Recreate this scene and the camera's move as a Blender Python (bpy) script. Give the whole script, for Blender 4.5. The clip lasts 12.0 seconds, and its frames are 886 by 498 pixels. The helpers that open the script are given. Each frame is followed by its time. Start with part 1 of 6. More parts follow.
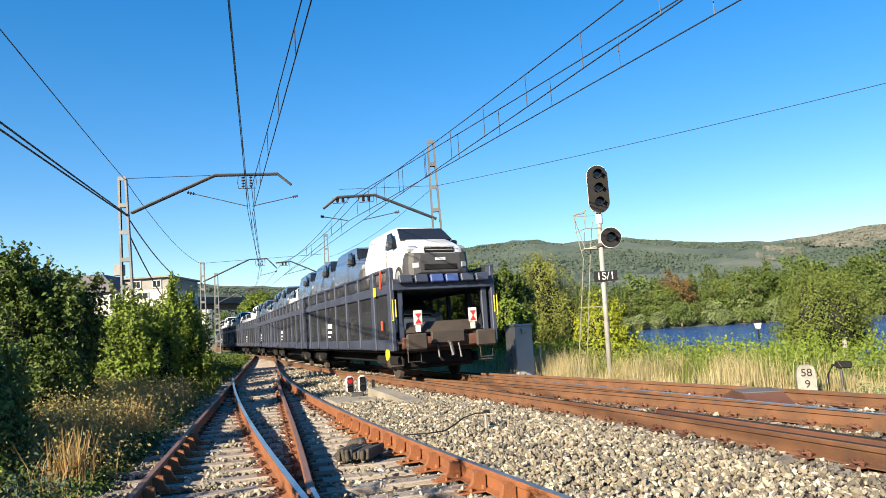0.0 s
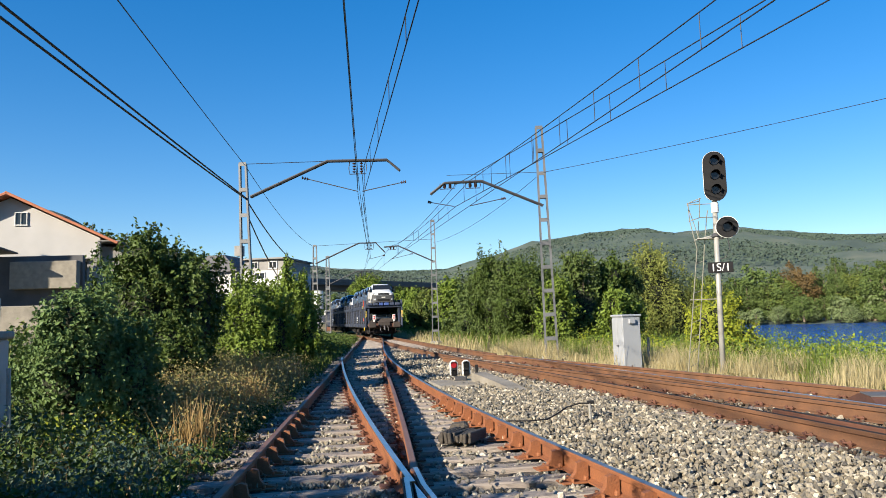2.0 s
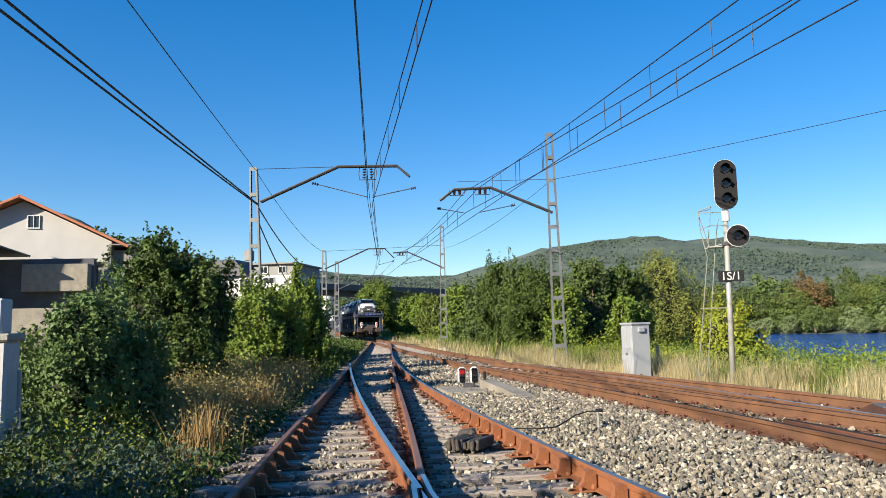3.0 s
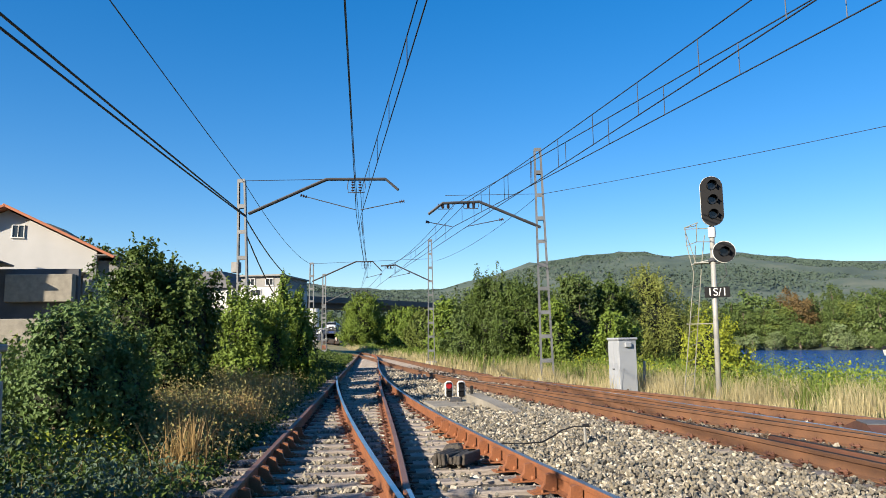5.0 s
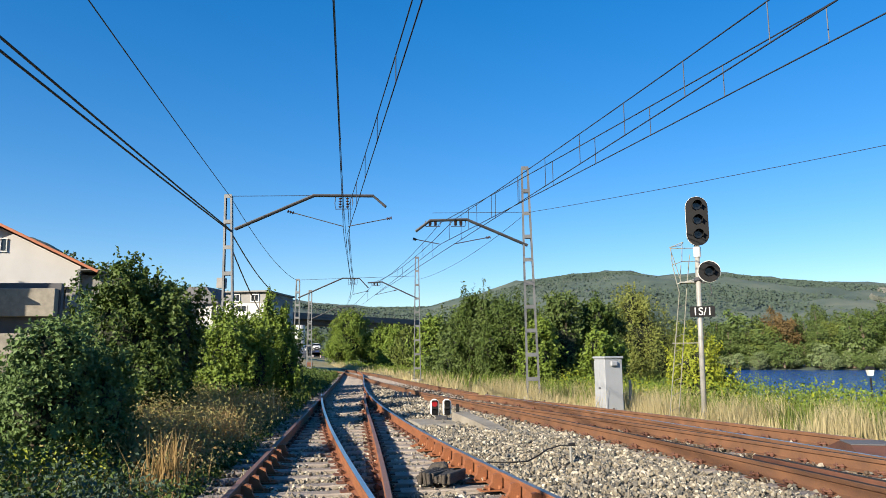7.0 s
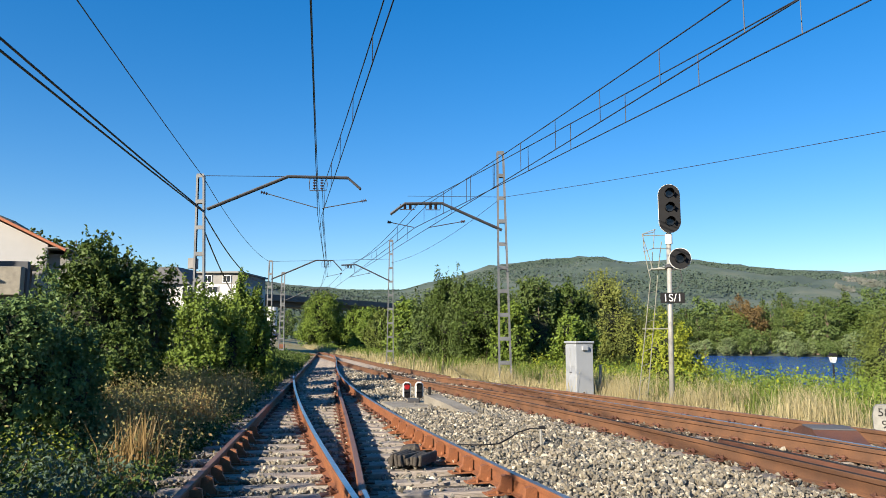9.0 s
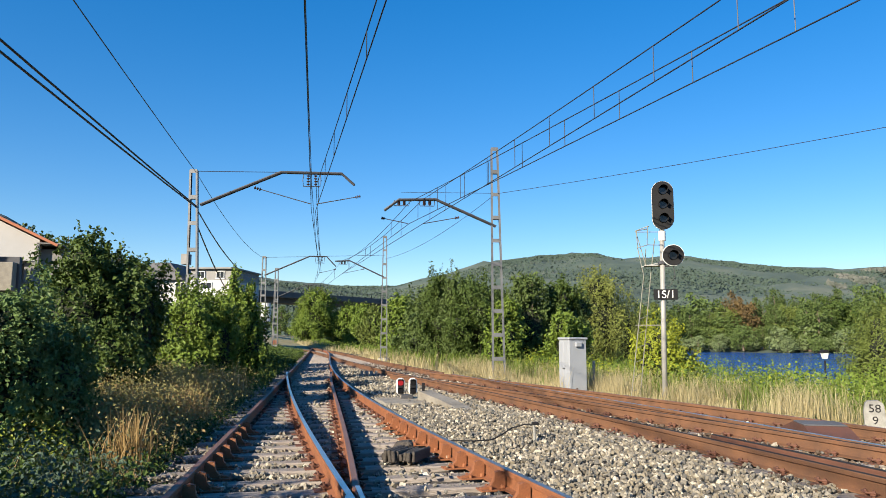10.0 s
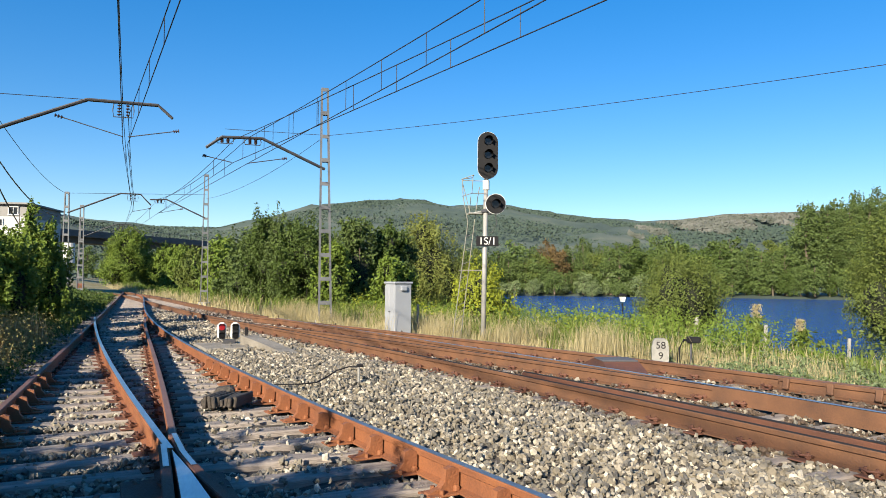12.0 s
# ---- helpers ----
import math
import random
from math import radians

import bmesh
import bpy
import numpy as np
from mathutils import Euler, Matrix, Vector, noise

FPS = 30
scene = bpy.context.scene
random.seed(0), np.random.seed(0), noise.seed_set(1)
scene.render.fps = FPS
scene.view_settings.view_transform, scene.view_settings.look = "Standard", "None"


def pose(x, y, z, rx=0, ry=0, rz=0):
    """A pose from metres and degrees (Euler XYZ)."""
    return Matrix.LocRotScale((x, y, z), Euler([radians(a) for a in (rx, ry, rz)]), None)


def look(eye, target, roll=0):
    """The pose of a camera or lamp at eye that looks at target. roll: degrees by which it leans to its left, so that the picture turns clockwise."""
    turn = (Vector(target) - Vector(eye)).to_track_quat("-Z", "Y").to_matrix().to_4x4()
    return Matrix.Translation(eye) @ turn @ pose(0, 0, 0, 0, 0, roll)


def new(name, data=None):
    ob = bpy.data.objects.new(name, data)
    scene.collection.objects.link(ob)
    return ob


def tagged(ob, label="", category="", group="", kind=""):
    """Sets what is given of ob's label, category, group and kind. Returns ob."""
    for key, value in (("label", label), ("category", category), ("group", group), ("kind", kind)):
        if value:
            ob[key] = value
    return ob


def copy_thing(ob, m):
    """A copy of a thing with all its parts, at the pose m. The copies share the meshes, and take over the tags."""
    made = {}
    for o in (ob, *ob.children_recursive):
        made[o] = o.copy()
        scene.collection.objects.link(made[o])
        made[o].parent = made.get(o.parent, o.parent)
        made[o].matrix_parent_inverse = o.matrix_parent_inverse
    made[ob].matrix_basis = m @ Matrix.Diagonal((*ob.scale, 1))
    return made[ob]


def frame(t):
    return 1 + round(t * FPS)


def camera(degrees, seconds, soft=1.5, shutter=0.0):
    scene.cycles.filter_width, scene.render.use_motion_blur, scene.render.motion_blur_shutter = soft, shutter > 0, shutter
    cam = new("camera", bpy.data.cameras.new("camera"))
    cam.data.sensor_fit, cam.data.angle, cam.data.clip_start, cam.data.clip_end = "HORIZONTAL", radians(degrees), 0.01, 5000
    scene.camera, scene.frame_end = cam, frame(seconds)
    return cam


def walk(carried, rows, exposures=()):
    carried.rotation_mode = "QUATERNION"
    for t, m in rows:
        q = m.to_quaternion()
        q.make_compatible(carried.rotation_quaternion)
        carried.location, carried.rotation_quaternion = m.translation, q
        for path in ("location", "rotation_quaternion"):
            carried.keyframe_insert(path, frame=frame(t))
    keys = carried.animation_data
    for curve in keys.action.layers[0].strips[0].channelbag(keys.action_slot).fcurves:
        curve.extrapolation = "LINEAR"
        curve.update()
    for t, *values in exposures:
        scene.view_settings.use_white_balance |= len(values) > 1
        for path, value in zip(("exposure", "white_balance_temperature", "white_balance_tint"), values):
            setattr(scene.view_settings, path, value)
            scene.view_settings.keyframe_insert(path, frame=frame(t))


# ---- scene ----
cam = camera(63.6, 12.0, soft=0.6)
walk(cam, [
    (0.0, pose(0, 0, 1.35, 96.29, 3.68, -6.99)),
    (0.5, pose(0, 0, 1.35, 95.89, 2.97, -2.54)),
    (1.0, pose(0, 0, 1.35, 95.48, 2.37, -0.9)),
    (1.5, pose(0, 0, 1.35, 95.69, 2.03, -0.21)),
    (2.0, pose(0, 0, 1.35, 95.59, 1.77, 1.32)),
    (2.5, pose(0, 0, 1.35, 95.68, 1.55, 2.07)),
    (3.0, pose(0, 0, 1.35, 96.11, 1.22, 2.0)),
    (5.0, pose(0, 0, 1.35, 97.18, 0.81, 0.99)),
    (5.5, pose(0, 0, 1.35, 98.09, 0.58, 0.48)),
    (6.0, pose(0, 0, 1.35, 98.77, 0.48, -0.13)),
    (6.5, pose(0, 0, 1.35, 98.8, 0.4, 0.06)),
    (7.0, pose(0, 0, 1.35, 98.56, 0.46, -0.11)),
    (9.0, pose(0, 0, 1.35, 97.24, -0.09, -2.26)),
    (9.5, pose(0, 0, 1.35, 97.18, -0.23, -2.08)),
    (10.0, pose(0, 0, 1.35, 96.94, -0.14, -2.76)),
    (10.5, pose(0, 0, 1.35, 96.68, -0.34, -3.92)),
    (11.0, pose(0, 0, 1.35, 95.75, -0.27, -6.2)),
    (11.5, pose(0, 0, 1.35, 94.11, -0.38, -11.35)),
    (12.0, pose(0, 0, 1.35, 92.55, -0.39, -16.52)),
], exposures=((0.0, 1.46, 7150, 10), (0.5, 1.15, 6600, 10), (1.0, 1.10, 6500, 10), (1.5, 1.15, 6500, 10), (12.0, 1.15, 6500, 10)))

# ---- world and sun ----
SUN_EL, SUN_X, SUN_Y = radians(23.5), -0.68, -0.73     # the sun stands to the left, behind the camera
to_sun = Vector((SUN_X * math.cos(SUN_EL), SUN_Y * math.cos(SUN_EL), math.sin(SUN_EL)))
world = bpy.data.worlds.new("world")
scene.world = world
world.use_nodes = True
wn, wl = world.node_tree.nodes, world.node_tree.links
sky = wn.new("ShaderNodeTexSky")
sky.sky_type, sky.sun_disc = "NISHITA", False
sky.sun_elevation, sky.sun_rotation = SUN_EL, math.atan2(SUN_X, SUN_Y)
sky.altitude, sky.air_density, sky.dust_density, sky.ozone_density = 300, 1.0, 0.3, 3.5
deep = wn.new("ShaderNodeHueSaturation")
deep.inputs["Hue"].default_value, deep.inputs["Saturation"].default_value = 0.5085, 1.58
soft_sky = wn.new("ShaderNodeGamma")
soft_sky.inputs[1].default_value = 0.75
wl.new(sky.outputs[0], soft_sky.inputs[0])
wl.new(soft_sky.outputs[0], deep.inputs["Color"])
wl.new(deep.outputs[0], wn["Background"].inputs[0])
wn["Background"].inputs[1].default_value = 0.118
sun = new("sun", bpy.data.lights.new("sun", "SUN"))
sun.data.energy, sun.data.angle, sun.data.color = 5.0, radians(0.55), (1.0, 0.89, 0.72)
sun.matrix_world = look(to_sun * 60, (0, 0, 0))


# ---- materials ----
def mat(name, a, b=None, scale=4.0, rough=0.7, metal=0.0, bump=0.0, fine=40.0, stretch=(1, 1, 1), island=None, c=None, spec=0.5, trans=0.0, obj=None):
    """Two colours by a broad and a fine noise, or a ramp over each loose piece (island) or object (obj)."""
    m = bpy.data.materials.new(name)
    m.use_nodes = True
    n, l = m.node_tree.nodes, m.node_tree.links
    p = n["Principled BSDF"]
    p.inputs["Roughness"].default_value, p.inputs["Metallic"].default_value = rough, metal
    p.inputs["Specular IOR Level"].default_value = spec
    b = b or tuple(v * 0.75 for v in a)
    co = n.new("ShaderNodeTexCoord")
    mp = n.new("ShaderNodeMapping")
    mp.inputs["Scale"].default_value = stretch
    l.new(co.outputs["Object"], mp.inputs[0])
    n1, n2 = n.new("ShaderNodeTexNoise"), n.new("ShaderNodeTexNoise")
    n1.inputs["Scale"].default_value, n2.inputs["Scale"].default_value = scale, fine
    n1.inputs["Detail"].default_value, n2.inputs["Detail"].default_value = 4, 3
    l.new(mp.outputs[0], n1.inputs[0]), l.new(mp.outputs[0], n2.inputs[0])
    ramp = n.new("ShaderNodeValToRGB")
    e = ramp.color_ramp.elements
    e[0].position, e[1].position = 0.32, 0.68
    e[0].color, e[1].color = (*a, 1), (*b, 1)
    if c:
        x = e.new(0.5)
        x.color = (*c, 1)
    mixed = n.new("ShaderNodeMath")
    mixed.operation = "MULTIPLY_ADD"
    mixed.inputs[1].default_value = 0.35
    half = n.new("ShaderNodeMath")
    half.operation = "MULTIPLY"
    half.inputs[1].default_value = 0.65
    if island or obj:
        g = n.new("ShaderNodeNewGeometry") if island else n.new("ShaderNodeObjectInfo")
        e[0].position, e[1].position = 0.0, 1.0
        half.inputs[1].default_value, mixed.inputs[1].default_value = (0.72, 0.3) if rough > 0.8 else (0.46, 0.56)
        l.new(g.outputs["Random Per Island" if island else "Random"], half.inputs[0])
        l.new(n1.outputs[0], mixed.inputs[0])
    else:
        l.new(n1.outputs[0], half.inputs[0])
        l.new(n2.outputs[0], mixed.inputs[0])
    l.new(half.outputs[0], mixed.inputs[2])
    l.new(mixed.outputs[0], ramp.inputs[0])
    l.new(ramp.outputs[0], p.inputs["Base Color"])
    if bump:
        bp = n.new("ShaderNodeBump")
        bp.inputs["Strength"].default_value, bp.inputs["Distance"].default_value = min(1.0, bump), 0.02 * max(1.0, bump)
        l.new(n2.outputs[0], bp.inputs["Height"])
        l.new(bp.outputs[0], p.inputs["Normal"])
    if trans:
        tr, mx, out = n.new("ShaderNodeBsdfTranslucent"), n.new("ShaderNodeMixShader"), n["Material Output"]
        l.new(ramp.outputs[0], tr.inputs[0])
        mx.inputs[0].default_value = trans
        l.new(p.outputs[0], mx.inputs[1]), l.new(tr.outputs[0], mx.inputs[2]), l.new(mx.outputs[0], out.inputs[0])
    return m


def lamp_mat(name, colour, strength):
    m = mat(name, colour, rough=0.3)
    p = m.node_tree.nodes["Principled BSDF"]
    p.inputs["Emission Color"].default_value, p.inputs["Emission Strength"].default_value = (*colour, 1), strength
    return m


RUST = mat("rusty_steel", (0.27, 0.098, 0.034), (0.13, 0.050, 0.024), 2.5, 0.75, 0.0, 0.35, 60, c=(0.20, 0.073, 0.029))
RUST_MAIN = mat("brown_rusty_steel", (0.175, 0.080, 0.037), (0.078, 0.040, 0.023), 2.5, 0.72, 0.0, 0.35, 60, c=(0.125, 0.059, 0.029))
RUST_DARK = mat("dark_rusty_steel", (0.14, 0.055, 0.03), (0.07, 0.032, 0.022), 3, 0.75, 0.0, 0.4, 70)
WORN = mat("worn_rail_head", (0.34, 0.33, 0.33), (0.20, 0.17, 0.15), 2, 0.36, 0.8, 0.1, 50)
BRIGHT = mat("worn_bright_steel", (0.55, 0.56, 0.58), (0.36, 0.37, 0.40), 2, 0.28, 0.9, 0.05, 50, stretch=(1, 0.2, 1))
DARK_HEAD = mat("dark_rail_head", (0.040, 0.036, 0.034), (0.022, 0.020, 0.019), 2, 0.85, 0.0, 0.1, 50, spec=0.15)
DULL_HEAD = mat("dull_rail_head", (0.20, 0.105, 0.075), (0.13, 0.072, 0.052), 2, 0.6, 0.1, 0.1, 50)
SLEEPER = mat("weathered_timber", (0.36, 0.31, 0.26), (0.14, 0.118, 0.10), 3.0, 0.88, 0, 0.6, 30, stretch=(0.35, 5, 5), c=(0.25, 0.21, 0.175))
STONE = mat("ballast_stone", (0.040, 0.035, 0.028), (0.54, 0.48, 0.37), 3, 0.85, 0, 0.5, 60, island=True, c=(0.165, 0.115, 0.062))
for place, col in ((0.16, (0.090, 0.081, 0.066)), (0.30, (0.135, 0.127, 0.110)), (0.40, (0.205, 0.172, 0.118)), (0.60, (0.165, 0.145, 0.108)), (0.74, (0.215, 0.190, 0.144)), (0.88, (0.33, 0.292, 0.224))):
    STONE.node_tree.nodes["Color Ramp"].color_ramp.elements.new(place).color = (*col, 1)
STONE_BROWN = mat("brake_dusted_brown_stone", (0.045, 0.031, 0.022), (0.30, 0.235, 0.165), 3, 0.9, 0, 0.5, 60, island=True, c=(0.125, 0.084, 0.054))
# dark brown bed: the shade in the gaps between stones is its colour
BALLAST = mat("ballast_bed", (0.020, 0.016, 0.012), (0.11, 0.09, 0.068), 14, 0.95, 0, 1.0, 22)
SOIL = mat("dry_soil_and_grass", (0.30, 0.24, 0.13), (0.13, 0.14, 0.055), 0.35, 0.95, 0, 0.8, 9, c=(0.22, 0.19, 0.095))
# forest green with blue mixed in to paint distance haze
FOREST = mat("haze_blued_hillside", (0.036, 0.058, 0.045), (0.115, 0.128, 0.092), 0.0060, 0.95, 0, 0.0, 0.03, c=(0.062, 0.088, 0.064))
CONCRETE = mat("old_concrete", (0.34, 0.32, 0.28), (0.20, 0.19, 0.165), 1.5, 0.9, 0, 0.4, 35)
MAST = mat("galvanised_lattice_steel", (0.17, 0.175, 0.18), (0.09, 0.094, 0.098), 1.2, 0.55, 0.35, 0.1, 40)
ARM = mat("dark_painted_steel", (0.085, 0.085, 0.09), (0.045, 0.045, 0.05), 3, 0.5, 0.4, 0.1, 40)
WIRE = mat("tarnished_copper_wire", (0.045, 0.045, 0.05), (0.03, 0.03, 0.035), 3, 0.5, 0.5)
INSUL = mat("brown_glazed_insulator", (0.055, 0.03, 0.025), (0.035, 0.02, 0.02), 5, 0.25)
LADDER = mat("pale_galvanised_ladder_steel", (0.24, 0.235, 0.19), (0.15, 0.145, 0.115), 2.5, 0.6, 0.1, 0.1, 40)
KERB = mat("weathered_dark_concrete", (0.27, 0.245, 0.20), (0.15, 0.135, 0.11), 2.5, 0.95, 0, 0.6, 30)
# near-black: the shade inside a bush is put into this colour
SHADE_CORE = mat("near_black_shade_core", (0.010, 0.013, 0.006), (0.020, 0.025, 0.010), 6, 0.95, 0, 0.8, 25)
# tan rock greyed in place of haze
BARE = mat("haze_greyed_bare_rock", (0.140, 0.140, 0.125), (0.050, 0.064, 0.048), 0.012, 0.95, 0, 0.0, 0.05, c=(0.088, 0.094, 0.078))
POST = mat("pale_painted_steel", (0.34, 0.335, 0.31), (0.22, 0.215, 0.195), 2.5, 0.5, 0.1, 0.1, 40)
BLACK = mat("matt_black_paint", (0.009, 0.009, 0.010), (0.014, 0.014, 0.015), 4, 0.75, spec=0.2)
WHITE = mat("white_paint", (0.62, 0.62, 0.60), (0.50, 0.50, 0.48), 3, 0.5, 0, 0.05, 50)
CABINET = mat("pale_grey_enamel", (0.30, 0.315, 0.335), (0.25, 0.265, 0.285), 1.5, 0.45, 0, 0.05, 50)
LENS = mat("dark_signal_glass", (0.008, 0.008, 0.009), (0.01, 0.01, 0.01), 5, 0.15)
RED = lamp_mat("red_signal_lamp", (0.26, 0.010, 0.014), 0.05)
TAIL_RED = mat("red_reflective_paint", (0.62, 0.03, 0.03), (0.5, 0.03, 0.03), 5, 0.4)
STONE_WHITE = mat("whitewashed_stone", (0.33, 0.32, 0.29), (0.18, 0.175, 0.155), 6, 0.9, 0, 0.4, 50)
BARK = mat("rough_bark", (0.16, 0.125, 0.09), (0.08, 0.06, 0.045), 6, 0.95, 0, 0.8, 30, stretch=(1, 1, 0.2))


def leaf(name, a, b, c, tr=0.10):
    return mat(name, a, b, 0.9, 0.55, 0, 0, 30, island=True, c=c, spec=0.22, trans=tr)


IVY = leaf("glossy_dark_ivy", (0.042, 0.080, 0.024), (0.380, 0.460, 0.170), (0.145, 0.215, 0.064))
LEAF_PALE = leaf("pale_yellow_green_weeds", (0.20, 0.18, 0.062), (0.39, 0.34, 0.135), (0.29, 0.252, 0.092))
LEAF_POPLAR = leaf("deep_green_poplar_leaves", (0.045, 0.075, 0.020), (0.180, 0.225, 0.058), (0.104, 0.143, 0.037))
LEAF = leaf("green_leaves", (0.075, 0.115, 0.017), (0.270, 0.335, 0.048), (0.160, 0.225, 0.031))
LEAF_DARK = leaf("dark_green_leaves", (0.034, 0.060, 0.012), (0.165, 0.215, 0.042), (0.085, 0.125, 0.024))
LEAF_OLIVE = leaf("olive_leaves", (0.070, 0.100, 0.020), (0.205, 0.230, 0.052), (0.128, 0.156, 0.034))
LEAF_WILLOW = leaf("pale_olive_willow_leaves", (0.120, 0.145, 0.030), (0.290, 0.300, 0.080), (0.195, 0.212, 0.050))
LEAF_YELLOW = leaf("yellow_green_leaves", (0.156, 0.192, 0.019), (0.432, 0.420, 0.036), (0.276, 0.300, 0.026))
LEAF_GREY = leaf("grey_green_willow_leaves", (0.100, 0.140, 0.055), (0.230, 0.275, 0.125), (0.160, 0.200, 0.090))
LEAF_RED = leaf("reddish_brown_leaves", (0.095, 0.065, 0.025), (0.190, 0.130, 0.050), (0.140, 0.094, 0.036))
LEAF_BLUE = leaf("blue_green_weeds", (0.045, 0.075, 0.050), (0.095, 0.135, 0.085), (0.068, 0.102, 0.066))
LEAF_FAR = leaf("far_woodland_leaves", (0.060, 0.098, 0.026), (0.175, 0.220, 0.058), (0.112, 0.155, 0.041))
GRASS_DRY = leaf("dry_straw_grass", (0.36, 0.30, 0.15), (0.74, 0.65, 0.42), (0.54, 0.46, 0.26), 0.32)
GRASS = leaf("green_grass", (0.10, 0.15, 0.025), (0.28, 0.30, 0.075), (0.18, 0.22, 0.045), 0.35)
DRY_WEED = leaf("withered_weed", (0.22, 0.14, 0.055), (0.48, 0.36, 0.17), (0.34, 0.24, 0.10), 0.25)

STEEL_BLUE = mat("faded_blue_grey_paint", (0.048, 0.062, 0.100), (0.026, 0.032, 0.052), 1.2, 0.5, 0.1, 0.1, 30)
MESH_PANEL = mat("grimy_perforated_panel", (0.036, 0.039, 0.046), (0.018, 0.019, 0.023), 2, 0.6, 0.2, 0.3, 50)
mn, ml = MESH_PANEL.node_tree.nodes, MESH_PANEL.node_tree.links
holes = mn.new("ShaderNodeMixShader")
holes.inputs[0].default_value = 0.38
ml.new(mn["Principled BSDF"].outputs[0], holes.inputs[1])
ml.new(mn.new("ShaderNodeBsdfTransparent").outputs[0], holes.inputs[2])
ml.new(holes.outputs[0], mn["Material Output"].inputs[0])
GRIME = mat("brown_brake_dust_grime", (0.060, 0.046, 0.038), (0.028, 0.023, 0.021), 2, 0.8, 0.1, 0.3, 40)
CAR_WHITE = mat("white_car_paint", (0.62, 0.62, 0.62), (0.58, 0.58, 0.58), 1, 0.22)
CAR_BLUE = mat("blue_grey_car_paint", (0.11, 0.16, 0.25), (0.09, 0.13, 0.21), 1, 0.25, 0.3)
CAR_SILVER = mat("silver_car_paint", (0.48, 0.50, 0.52), (0.42, 0.44, 0.46), 1, 0.25, 0.5)
GLASS_DARK = mat("tinted_car_glass", (0.012, 0.014, 0.017), (0.016, 0.018, 0.02), 1, 0.06)
TYRE = mat("black_rubber", (0.02, 0.02, 0.021), (0.03, 0.03, 0.03), 5, 0.85)
TRIM = mat("dark_grey_plastic", (0.05, 0.052, 0.056), (0.04, 0.041, 0.045), 5, 0.6)
FLAP_BLUE = mat("bright_blue_paint", (0.045, 0.085, 0.26), (0.03, 0.055, 0.17), 3, 0.5)
# dark grey of a cover plate; on the terrace walls it paints shade
TERRACE = mat("dark_cement_and_shade", (0.10, 0.10, 0.105), (0.055, 0.056, 0.062), 0.8, 0.9, 0, 0.3, 20)
YELLOW = mat("yellow_paint", (0.70, 0.50, 0.03), (0.58, 0.40, 0.03), 5, 0.5)
RED_PAINT = mat("red_orange_paint", (0.55, 0.07, 0.03), (0.45, 0.06, 0.03), 5, 0.5)
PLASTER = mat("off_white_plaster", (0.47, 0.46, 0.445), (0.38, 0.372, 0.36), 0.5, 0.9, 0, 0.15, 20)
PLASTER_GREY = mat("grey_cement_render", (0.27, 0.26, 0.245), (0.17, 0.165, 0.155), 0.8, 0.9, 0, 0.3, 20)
TILE = mat("terracotta_roof_tile", (0.46, 0.17, 0.085), (0.33, 0.12, 0.065), 2, 0.85, 0, 0.4, 12)
WINDOW = mat("dark_window_glass", (0.02, 0.025, 0.03), (0.03, 0.035, 0.04), 2, 0.08)
BRICK = mat("red_brick", (0.20, 0.080, 0.045), (0.13, 0.055, 0.035), 8, 0.9, 0, 0.4, 30, obj=True)


def water_material():
    m = bpy.data.materials.new("river_water")
    m.use_nodes = True
    n, l = m.node_tree.nodes, m.node_tree.links
    p = n["Principled BSDF"]
    p.inputs["Base Color"].default_value = (0.010, 0.055, 0.22, 1)
    p.inputs["Roughness"].default_value = 0.12
    co, mp = n.new("ShaderNodeTexCoord"), n.new("ShaderNodeMapping")
    mp.inputs["Scale"].default_value = (1.0, 2.2, 1)
    no, bp = n.new("ShaderNodeTexNoise"), n.new("ShaderNodeBump")
    no.inputs["Scale"].default_value, no.inputs["Detail"].default_value = 0.9, 5
    bp.inputs["Strength"].default_value, bp.inputs["Distance"].default_value = 1.0, 0.6
    l.new(co.outputs["Object"], mp.inputs[0]), l.new(mp.outputs[0], no.inputs[0])
    l.new(no.outputs[0], bp.inputs["Height"]), l.new(bp.outputs[0], p.inputs["Normal"])
    return m


WATER = water_material()


